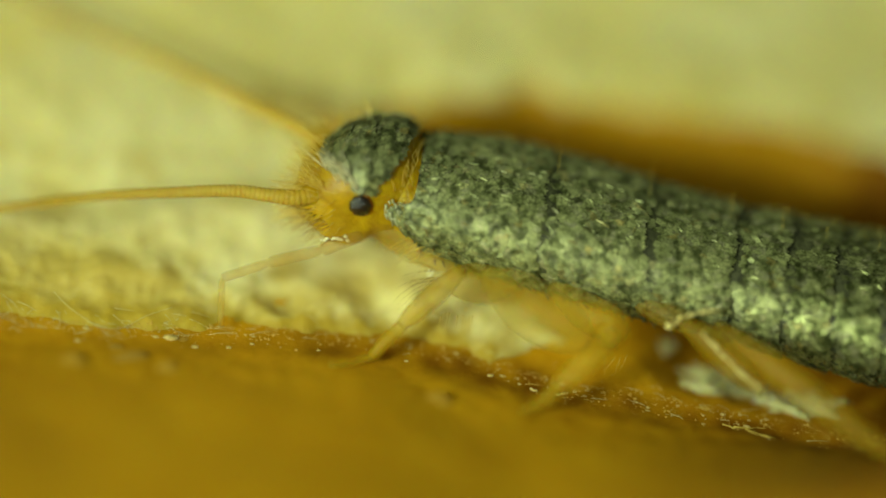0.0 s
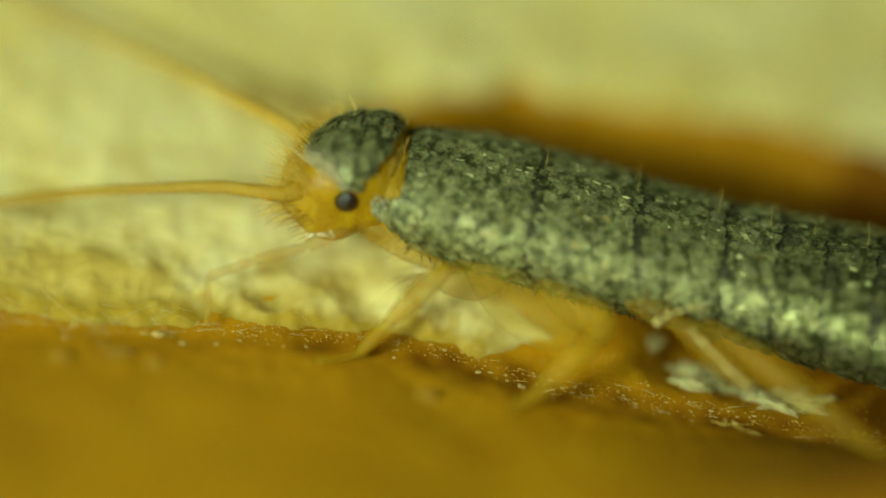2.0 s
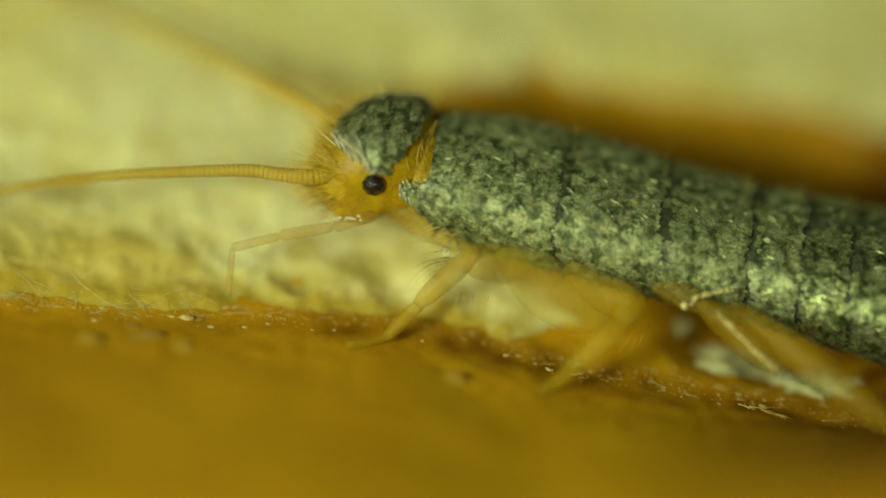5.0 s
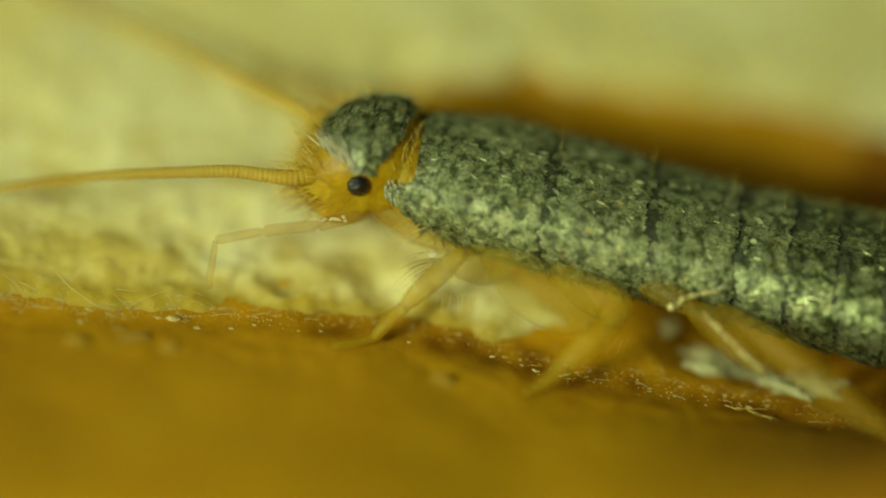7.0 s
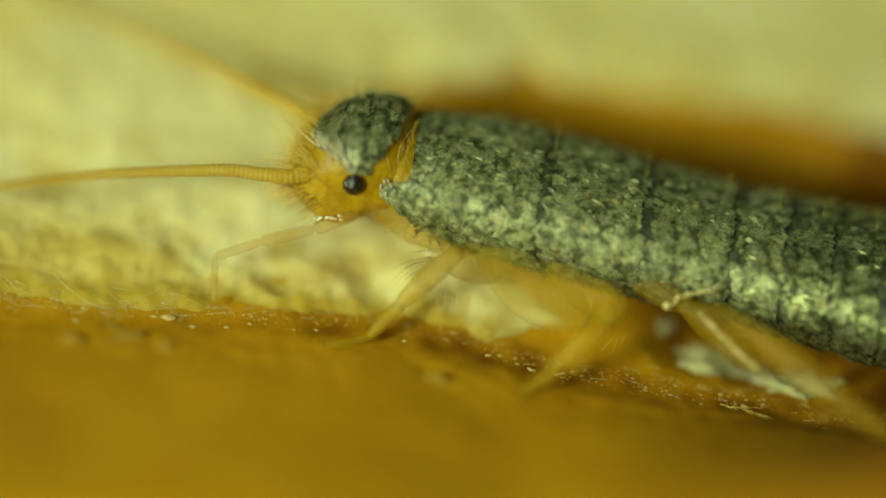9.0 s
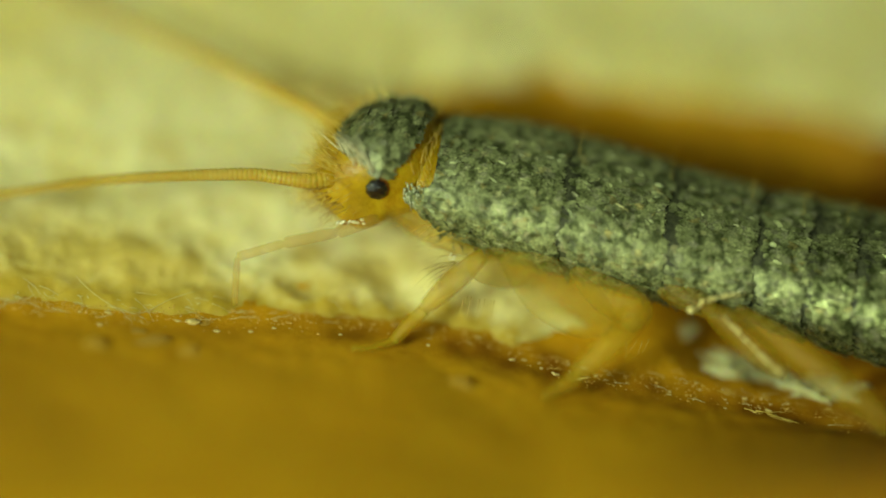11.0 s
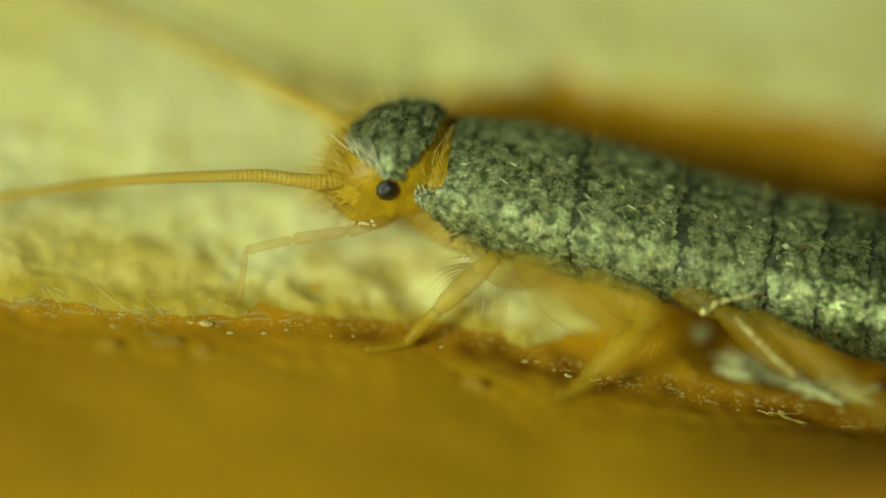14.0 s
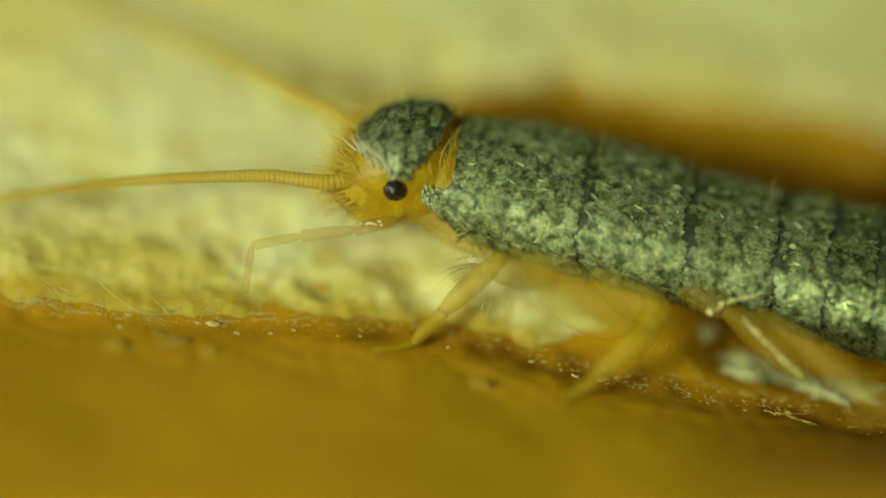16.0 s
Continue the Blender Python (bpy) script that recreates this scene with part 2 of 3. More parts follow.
def inside_paper(x, y):
    """How far (mm) a place lies inside the paper's torn outline."""
    wander = 0.06 * bumps(x, y, 2.2, 7) + 0.035 * bumps(x, y, 7, 2)
    front = y - max(curve_at(FRONT, x), curve_at(TONGUE, x))
    in_hole = min(x - curve_at(HOLE_BY_Y, y), curve_at(NOTCH, x) - y)
    return min(front, -in_hole) + wander


def paper_height(x, y):
    inside = inside_paper(x, y)
    lift = max(0.0, min(1.0, 0.5 + inside / 0.26))
    lift = lift * lift * (3 - 2 * lift)
    low = max(0.0, 1 - abs(inside - 0.35) / 0.6) * (1 if x < 0.2 else 0.3)
    top = 0.07 + 0.05 * bumps(x, y, 0.9, 1) + 0.03 * bumps(x, y, 3.1, 4) + 0.012 * bumps(x, y, 11, 6) + 0.006 * bumps(x, y, 30, 9)
    top += low * (0.13 * bumps(x, y, 2.2, 11) + 0.03 * bumps(x, y, 6.5, 13)) - 0.06 * max(0.0, 1 - inside / 0.4)
    return board_height(x, y) - 0.05 + lift * (0.05 + max(top, 0.0))


BLOTS = [(-1.70, 2.02, 0.24), (-2.99, -0.69, 0.16), (-2.84, -0.86, 0.15), (-2.34, -0.44, 0.15), (-2.93, -0.27, 0.2), (-3.81, -0.71, 0.22), (-2.20, -0.65, 0.13), (-1.44, -0.37, 0.15), (-3.52, -0.93, 0.2), (-2.55, -0.68, 0.14), (-3.34, -0.48, 0.18), (-2.888, -0.409, 0.2), (-2.397, -0.283, 0.16), (-2.61, -0.467, 0.18), (-1.37, 0.089, 0.2), (-1.275, -0.309, 0.22), (-2.482, -0.573, 0.15), (-3.444, -0.355, 0.2), (-0.973, -0.124, 0.24), (-0.636, -0.128, 0.2), (-3.668, -0.691, 0.2), (-1.824, -0.537, 0.16)]


def board_stain_shade(x, y):
    """A blotchy red-brown stain along the torn edge, plus shade painted into the gap and towards both sides."""
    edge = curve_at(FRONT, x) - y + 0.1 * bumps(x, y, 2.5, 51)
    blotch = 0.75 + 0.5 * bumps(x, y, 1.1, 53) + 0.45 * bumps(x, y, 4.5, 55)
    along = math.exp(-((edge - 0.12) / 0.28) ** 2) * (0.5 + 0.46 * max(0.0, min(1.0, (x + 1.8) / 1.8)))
    # light falling off to the right and far left, painted as a darker colour
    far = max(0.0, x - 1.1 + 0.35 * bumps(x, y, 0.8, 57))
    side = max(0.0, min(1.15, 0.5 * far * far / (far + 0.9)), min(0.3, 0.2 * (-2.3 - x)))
    # the last term paints faint shade into the gap
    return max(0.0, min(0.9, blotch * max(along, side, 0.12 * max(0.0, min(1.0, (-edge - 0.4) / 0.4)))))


def paper_stain_shade(x, y):
    """How far the paper is browned: stain crept from its torn edge, blots, and dimming painted in at its left."""
    inside = inside_paper(x, y) + 0.16 * bumps(x, y, 4, 21) + 0.08 * bumps(x, y, 13, 23)
    band = max(0.0, 1 - abs(inside - 0.35) / 0.65)
    # dimmer light at the left end, put into the paper's colour
    left_falloff = 0.46 * math.exp(-((x + 4.6) / 1.6) ** 2) * max(0.4, min(1.0, 1.8 - inside)) + (0.04 + 0.14 * max(0.0, min(1.0, (-1.2 - x) / 1.5))) * max(0.0, min(1.0, 1.6 - inside))
    blot = max(0.0, bumps(x, y, 1.9, 31) + 0.4 * bumps(x, y, 4.3, 33) - 0.08)
    u, v = x + 0.12 * bumps(x, y, 3, 41), y + 0.12 * bumps(x, y, 3, 43)
    pits = sum(math.exp(-(((u - a) / r) ** 2 + ((v - b) / (1.1 * r)) ** 2) * 1.6) for a, b, r in BLOTS)
    front = y - curve_at(FRONT, x) + 0.14 * bumps(x, y, 5, 27) + 0.08 * bumps(x, y, 11, 29)
    creep = max(0.0, min(1.0, 1.15 - front / (0.4 + 0.3 * max(0.0, min(1.0, (-1.4 - x) / 1.5)))), min(1.0, 0.5 - inside / 0.42))
    return max(0.0, creep * creep * (3 - 2 * creep), min(0.72, left_falloff + band * blot + 0.7 * pits))


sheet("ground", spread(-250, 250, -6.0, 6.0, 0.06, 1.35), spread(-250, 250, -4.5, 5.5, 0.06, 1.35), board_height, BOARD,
      "orange-brown board with a fine grain", "board", "structure", board_stain_shade)
sheet("torn_paper", spread(-14, 12, -4.9, 5.0, 0.033, 1.3), spread(-2.0, 22, -1.7, 5.0, 0.033, 1.3), paper_height, PAPER,
      "cream fibrous torn paper lying on the brown board", "paper", stain_shade=paper_stain_shade)

# ---- the silverfish ----
AXIS = [(-0.7, 0.675, 0.585), (-0.42, 0.695, 0.55), (0.2, 0.72, 0.485), (0.8, 0.70, 0.45), (2.0, 0.58, 0.385), (3.2, 0.51, 0.33), (4.2, 0.42, 0.315), (5.5, 0.3, 0.27), (7.3, 0.1, 0.16)]
GIRTH = [(-0.7, 0.44, 0.32), (-0.5, 0.52, 0.37), (-0.2, 0.62, 0.43), (0.3, 0.68, 0.465), (0.85, 0.71, 0.475), (1.8, 0.70, 0.465), (2.6, 0.68, 0.455),
         (3.2, 0.73, 0.50), (4.2, 0.77, 0.53), (5.2, 0.62, 0.44), (6.2, 0.36, 0.27), (6.9, 0.22, 0.17), (7.3, 0.08, 0.07)]
ARC = 116.0


def body_point(x, phi, grow=1.0):
    """A place on the body: x along it, phi degrees from the top, plus towards the lamp's side."""
    y, z = curve_at([(a, b) for a, b, c in AXIS], x), curve_at([(a, c) for a, b, c in AXIS], x)
    w, h = curve_at([(a, b) for a, b, c in GIRTH], x) * grow, curve_at([(a, c) for a, b, c in GIRTH], x) * grow
    s, c = math.sin(radians(phi)), math.cos(radians(phi))
    return Vector((x, y - math.copysign(abs(s) ** 0.92, s) * w, z + math.copysign(abs(c) ** 0.92, c) * h))


def body_frame(x, phi, grow=1.0):
    p = body_point(x, phi, grow)
    along = (body_point(x + 0.02, phi, grow) - body_point(x - 0.02, phi, grow)).normalized()
    across = (body_point(x, phi + 1, grow) - body_point(x, phi - 1, grow)).normalized()
    return p, along, across, across.cross(along).normalized()


def front_edge(phi, x0, first):
    a = abs(phi)
    if not first:
        return seam(x0, phi)
    return x0 - 0.27 * math.exp(-((a - 68) / 15) ** 2) + 0.2 * max(0, (a - 84) / 32)


def grown(u, length=1.0):
    """The swell of a plate from its front to its rear edge: it bulges between two soft furrows."""
    fore, rear = u * length, (1 - u) * length
    depth, reach = (0.032, 0.09) if length > 0.7 else (0.05, 0.13)
    return 1.014 - depth * math.exp(-fore / reach) - 0.014 * math.exp(-(rear / 0.1) ** 2) * (2.0 if length < 0.7 else 1.5)


def seam(x, phi):
    """A plate's rear edge: it sweeps back down the sides and wavers."""
    return x + 0.08 * (abs(phi) / 90) ** 2 + 0.022 * math.sin(phi / 9.0 + 5 * x) + 0.008 * math.sin(phi / 3.7 + 9 * x)


def tergite_mesh(x0, x1, first):
    """One curved back plate with a rolled rear edge."""
    bm = bmesh.new()
    rows, nu, nf = [], 12, 52
    for i in range(nu + 3):
        u = min(i / nu, 1.0)
        g = grown(u, x1 - x0) - (0.012 if i > nu else 0) - (0.02 if i > nu + 1 else 0)
        row = []
        for j in range(nf + 1):
            phi = -ARC + 2 * ARC * j / nf
            a, b = front_edge(phi, x0, first), seam(x1, phi)
            row.append(bm.verts.new(body_point(a + (b - a) * u - (0.02 if i > nu + 1 else 0), phi, g)))
        rows.append(row)
    for a, b in zip(rows, rows[1:]):
        for j in range(nf):
            bm.faces.new((a[j], b[j], b[j + 1], a[j + 1]))
    return bm


SCALE_SHAPE = [(0.0, -0.3, 0.0), (0.0, 0.3, 0.0), (0.5, 0.5, 0.03), (0.95, 0.36, 0.0), (0.85, 0.05, 0.02), (1.05, -0.28, 0.0), (0.55, -0.52, 0.03), (0.5, 0.0, 0.09)]
SCALE_FACES = [(0, 7, 1), (1, 7, 2), (2, 7, 3), (3, 7, 4), (4, 7, 5), (5, 7, 6), (6, 7, 0)]


def scale_spots(x0, x1, first, rng):
    """Where the scales of one plate sit: frames with a length and a width."""
    out, row, u = [], 0, 0.03 / (x1 - x0) if not first else 0.0
    step = 0.031 / (x1 - x0)
    while u < 1.0:
        girth = curve_at([(a, b) for a, b, c in GIRTH], x0 + (x1 - x0) * u)
        dphi = 0.04 / (girth * 0.85) * 57.3
        phi = -ARC + 3 + (row % 2) * dphi / 2
        while phi < ARC - 1:
            f = phi + rng.uniform(-0.22, 0.22) * dphi
            uu = max(0.0, min(1.0 - rng.uniform(0.05, 0.09) / (x1 - x0), u + rng.uniform(-0.35, 0.35) * step))
            a, b = front_edge(f, x0, first), seam(x1, f)
            bare = 1.0 if first else 0.1 + 0.007 * max(0.0, f - 25) + max(0.0, uu * (x1 - x0) - 0.05 - 0.03 * math.sin(f / 9.0 + 7 * x0) - 0.03 * math.sin(f / 4.1 + 3 * x0)) / (0.15 if x1 - x0 > 0.7 else 0.2)
            if rng.random() > bare:
                phi += dphi
                continue
            out.append((a + (b - a) * uu, f, grown(uu, x1 - x0) + 0.004, rng.uniform(0.07, 0.135), rng.uniform(0.05, 0.09), rng.gauss(0, 18), max(1.0, rng.gauss(4.5, 1.5)), rng.gauss(0, 14.0 if rng.random() < 0.12 else 3.5)))
            if -35 < f < (42 if x1 < 2.7 else 20) and rng.random() < (0.1 if x1 < 2 else 0.05):
                # a small scale curled up at its edge, which catches the lamp
                out.append((a + (b - a) * uu, f, grown(uu, x1 - x0) + 0.02, rng.uniform(0.05, 0.1), rng.uniform(0.012, 0.024), rng.gauss(0, 45), rng.uniform(4, 16), -rng.uniform(22, 48)))
            phi += dphi
        u += step
        row += 1
    return out


def scale_matrix(spot):
    x, f, g, length, width, spin, lift, rock = spot
    p, along, across, out = body_frame(x, f, g)
    m = Matrix((along, across, out)).transposed().to_4x4()
    return Matrix.Translation(p) @ m @ pose(0, 0, 0, rock, -lift, spin) @ Matrix.Diagonal((length, width, 0.03, 1))


def scales_mesh(spots):
    verts, faces = [], []
    for spot in spots:
        m, n = scale_matrix(spot), len(verts)
        verts += [m @ Vector(c) for c in SCALE_SHAPE]
        faces += [tuple(n + k for k in f) for f in SCALE_FACES]
    bm = bmesh.new()
    vs = [bm.verts.new(v) for v in verts]
    for f in faces:
        bm.faces.new([vs[k] for k in f])
    return bm


SEAMS = [-0.33, 0.80, 1.76, 2.56, 3.05, 3.5, 3.95, 4.4, 4.85, 5.3, 5.75, 6.2, 6.65, 7.1]
NAMES = ["pronotum", "mesonotum", "metanotum"] + ["abdomen_plate"] * 10


HEAD = Vector((-0.90, 0.68, 0.665))
HEAD_SIZE = [(-0.52, 0.06), (-0.50, 0.16), (-0.43, 0.265), (-0.33, 0.335), (-0.18, 0.42), (0.02, 0.485), (0.2, 0.49), (0.3, 0.48), (0.43, 0.43), (0.52, 0.32), (0.56, 0.05)]
CAP_FORE = [(30, 0.07), (36, -0.02), (48, -0.12), (62, -0.26), (78, -0.34), (100, -0.37), (125, -0.33), (150, -0.1)]
CAP_REAR = [(30, 0.12), (40, 0.18), (52, 0.22), (64, 0.28), (80, 0.34), (92, 0.37), (120, 0.40), (150, 0.33)]


def head_point(u, phi, grow=1.0):
    """A place on the head: u mm behind its middle, phi degrees up from the lamp's side and over the crown."""
    size = curve_at(HEAD_SIZE, u) * grow
    return HEAD + Vector((u, 0.28 * u - 1.08 * size * math.cos(radians(phi)), 0.9 * size * math.sin(radians(phi)) - 0.16 * (max(0.0, -u) / 0.5) ** 2))


# cheeks, lip, jaw and neck: middle and half sizes
LUMPS = [((-1.09, 0.42, 0.50), (0.29, 0.29, 0.22)), ((-1.05, 0.86, 0.56), (0.34, 0.29, 0.21)), ((-1.15, 0.62, 0.48), (0.2, 0.34, 0.18)),
         ((-0.92, 0.33, 0.39), (0.28, 0.28, 0.20)), ((-0.62, 0.62, 0.55), (0.42, 0.45, 0.34))]


def face_point(u, phi, power=12):
    """A place on the head pushed out by the rounded lumps that swell from it."""
    p = head_point(u, phi)
    way = (p - HEAD).normalized()
    total = (p - HEAD).length ** power
    for centre, size in LUMPS:
        o = Vector([(h - c) / k for h, c, k in zip(HEAD, centre, size)])
        d = Vector([w / k for w, k in zip(way, size)])
        a, b, c = d.dot(d), o.dot(d), o.dot(o) - 1
        if b * b > a * c:
            total += max(0.0, (-b + math.sqrt(b * b - a * c)) / a) ** power
    return HEAD + way * total ** (1 / power)


def build_silverfish():
    rng = random.Random(4)
    fish = tagged(new("silverfish"), "grey-green scaly silverfish with amber head and legs standing on torn paper", "insect")
    fish.location = Vector((1.2, 0.5, 0.0)) * MM
    PIVOT[fish.name] = Vector((1.2, 0.5, 0.0))

    # soft underside inside the back plates
    rows, nf = [], 40
    bm = bmesh.new()
    for x in np.arange(-0.62, 7.3, 0.08):
        rows.append([bm.verts.new(body_point(x, 360 * k / nf, 0.92)) for k in range(nf)])
    for a, b in zip(rows, rows[1:]):
        for k in range(nf):
            bm.faces.new((a[k], b[k], b[(k + 1) % nf], a[(k + 1) % nf]))
    bm.faces.new(rows[0])
    bm.faces.new(rows[-1][::-1])
    part("underbody", bm, AMBER, fish, "soft amber underside and neck")

    plates = []
    for i, name in enumerate(NAMES):
        x0, x1, first = SEAMS[i], SEAMS[i + 1], i == 0
        plate = part(name, tergite_mesh(x0, x1, first), SHELL, fish, "dark curved back plate", pivot=((x0 + x1) / 2, 0.5, 0.5))
        plates.append((plate, scale_spots(x0, x1, first, rng)))

    # head: broad at the back, narrow and drooping at the mouth, turned a little towards the lamp's side
    head = bmesh.new()
    us, nf = np.concatenate([-0.515 + 0.02 * np.arange(6) ** 1.3, np.linspace(-0.33, 0.50, 34), [0.52, 0.54, 0.55, 0.56]]), 80
    grid = np.array([[face_point(u, 360 * k / nf) for k in range(nf)] for u in us])
    for _ in range(8):
        around = (np.roll(grid, 1, 1) + np.roll(grid, -1, 1)) / 2
        grid[1:-1] = 0.5 * grid[1:-1] + 0.25 * around[1:-1] + 0.125 * (grid[2:] + grid[:-2])
    rows = [[head.verts.new(p) for p in row] for row in grid]
    for a, b in zip(rows, rows[1:]):
        for k in range(nf):
            head.faces.new((a[k], a[(k + 1) % nf], b[(k + 1) % nf], b[k]))
    head.faces.new(rows[0][::-1])
    head.faces.new(rows[-1])
    head = part("head", head, AMBER, fish, "amber translucent head", pivot=(-0.55, 0.66, 0.6))

    # cap of scales on the crown: pointed down towards each eye, the amber hind head left bare
    cap = bmesh.new()
    for phi in np.arange(24, 157, 2.6):
        for u in np.arange(-0.44, 0.47, 0.028):
            v, f = u + rng.gauss(0, 0.012), phi + rng.gauss(0, 1.2)
            fore, rear = curve_at(CAP_FORE, f), curve_at(CAP_REAR, f)
            if not fore < v < rear or f < 30 or f > 150:
                continue
            p = head_point(v, f, 1.03)
            along = (head_point(v + 0.02, f) - head_point(v - 0.02, f)).normalized()
            across = (head_point(v, f - 1) - head_point(v, f + 1)).normalized()
            m = Matrix.Translation(p) @ Matrix((along, across, across.cross(along))).transposed().to_4x4() @ pose(0, 0, 0, rng.gauss(0, 4), min(-1.5, rng.gauss(-5, 2)), rng.gauss(0, 14))
            m = m @ Matrix.Diagonal((rng.uniform(0.08, 0.15), rng.uniform(0.05, 0.085), 0.03, 1))
            vs = [cap.verts.new(m @ Vector(c)) for c in SCALE_SHAPE]
            for face in SCALE_FACES:
                cap.faces.new([vs[k] for k in face])
    tagged(part("scale_cap", cap, CAP, head, "dark grey-green scales on the crown", pivot=HEAD), kind="stuff")

    # eyes: beads in a dark red ring
    for side in (1, -1):
        spot = head_point(0.095, 13.5 if side > 0 else 166.5)
        out = Vector((-0.05, -side * 0.88, 0.38)).normalized()
        bm = bmesh.new()
        ball(bm, spot - out * 0.022, (0.088, 0.088, 0.088), 20, 14)
        up = out.orthogonal().normalized()
        for ring, count, tilt in ((0, 1, 0), (1, 5, 38), (2, 9, 70)):
            for k in range(count):
                turn = Matrix.Rotation(2 * math.pi * k / count + ring, 3, out) @ Matrix.Rotation(radians(tilt), 3, up)
                ball(bm, spot - out * 0.022 + (turn @ out) * 0.068, (0.042,) * 3, 16, 12)
        part("eye", bm, EYE, head, "glossy black bead eye of many facets", pivot=spot)
        bm = bmesh.new()
        a = out.orthogonal().normalized()
        b = out.cross(a)
        loop = [spot - out * 0.02 + (a * math.cos(t) + b * math.sin(t)) * 0.098 for t in np.linspace(0, 2 * math.pi, 22)]
        tube(bm, [(*p, 0.018) for p in loop], 8)
        part("eye_rim", bm, RED, head, "dark red rim of the eye", pivot=spot)

    for y in (0.30, 1.0):
        bm = bmesh.new()
        ball(bm, (-1.25, y, 0.68), (0.11, 0.1, 0.09), 20, 14)
        part("socket", bm, AMBER, head, "amber socket of the antenna", pivot=(-1.25, y, 0.68))
    # antennae, ringed
    near = [(-1.27, 0.283, 0.772, 0.075), (-1.4, 0.233, 0.777, 0.066), (-1.66, 0.218, 0.792, 0.056), (-1.936, 0.203, 0.802, 0.052), (-2.387, 0.123, 0.762, 0.047),
            (-3.033, -0.027, 0.692, 0.041), (-3.522, -0.177, 0.622, 0.037), (-4.009, -0.327, 0.522, 0.034), (-5, -0.677, 0.392, 0.026), (-6, -0.877, 0.292, 0.016)]
    far = [(-1.30, 0.95, 0.68, 0.072), (-1.438, 1.06, 0.64, 0.062), (-1.905, 1.35, 0.53, 0.054), (-2.452, 1.63, 0.455, 0.046), (-3.05, 1.92, 0.345, 0.04),
           (-3.8, 2.22, 0.27, 0.034), (-4.6, 2.6, 0.24, 0.028), (-5.6, 3.1, 0.22, 0.016)]
    # the near antenna droops and bows towards the lamp's side
    bowed = []
    for x, y, z, r in near:
        d = 0.32 * max(0.0, min(1.0, (-1.7 - x) / 2.4)) ** 1.3
        bowed.append((x, y - 0.643 * d, z + 0.766 * d - 0.055 * max(0.0, min(1.0, (-1.3 - x) / 0.5)) - 0.095 * max(0.0, min(1.0, (4.4 + x) / 1.8)), r))
    for line in (bowed, far):
        rows = spline(line, 60)
        step = np.linalg.norm(np.diff(rows[:, :3], axis=0), axis=1)
        run = np.concatenate([[0], np.cumsum(step)])
        dense = np.arange(0, run[-1], 0.009)
        rows = np.stack([np.interp(dense, run, rows[:, k]) for k in range(4)], 1)
        rows[:, 3] *= 1.05 + 0.13 * np.abs(np.sin(dense * math.pi / 0.045)) ** 0.7
        part("antenna", tube(bmesh.new(), rows, 12), FEELER, head, "amber ringed thread-like antenna", pivot=line[0][:3])

    # jointed palps
    palps = []
    for side in (1, -1):
        m = [(-0.74, 0.04, 0.55), (-1.08, -0.13, 0.44), (-1.31, -0.21, 0.38), (-1.53, -0.285, 0.32), (-1.72, -0.35, 0.25), (-1.92, -0.43, 0.17), (-1.885, -0.59, 0.05), (-1.855, -0.78, -0.09)]
        if side < 0:
            m = [(x, 1.32 - y, z) for x, y, z in m]
        bm = bmesh.new()
        for (a, b, r) in ((0, 1, 0.058), (1, 3, 0.052), (3, 5, 0.042), (5, 7, 0.03)):
            p, q = Vector(m[a]), Vector(m[b])
            d = q - p
            tube(bm, [(*(p + d * u), r * k) for u, k in ((0.0, 0.5), (0.05, 0.85), (0.2, 1.0), (0.7, 1.02), (0.92, 1.06), (0.99, 0.8), (1.0, 0.4))], 14)
        palps.append(part("palp", bm, PALP, head, "jointed amber feeding palp", pivot=m[0]))

    return fish, head, plates, palps


fish, head, plates, palps = build_silverfish()


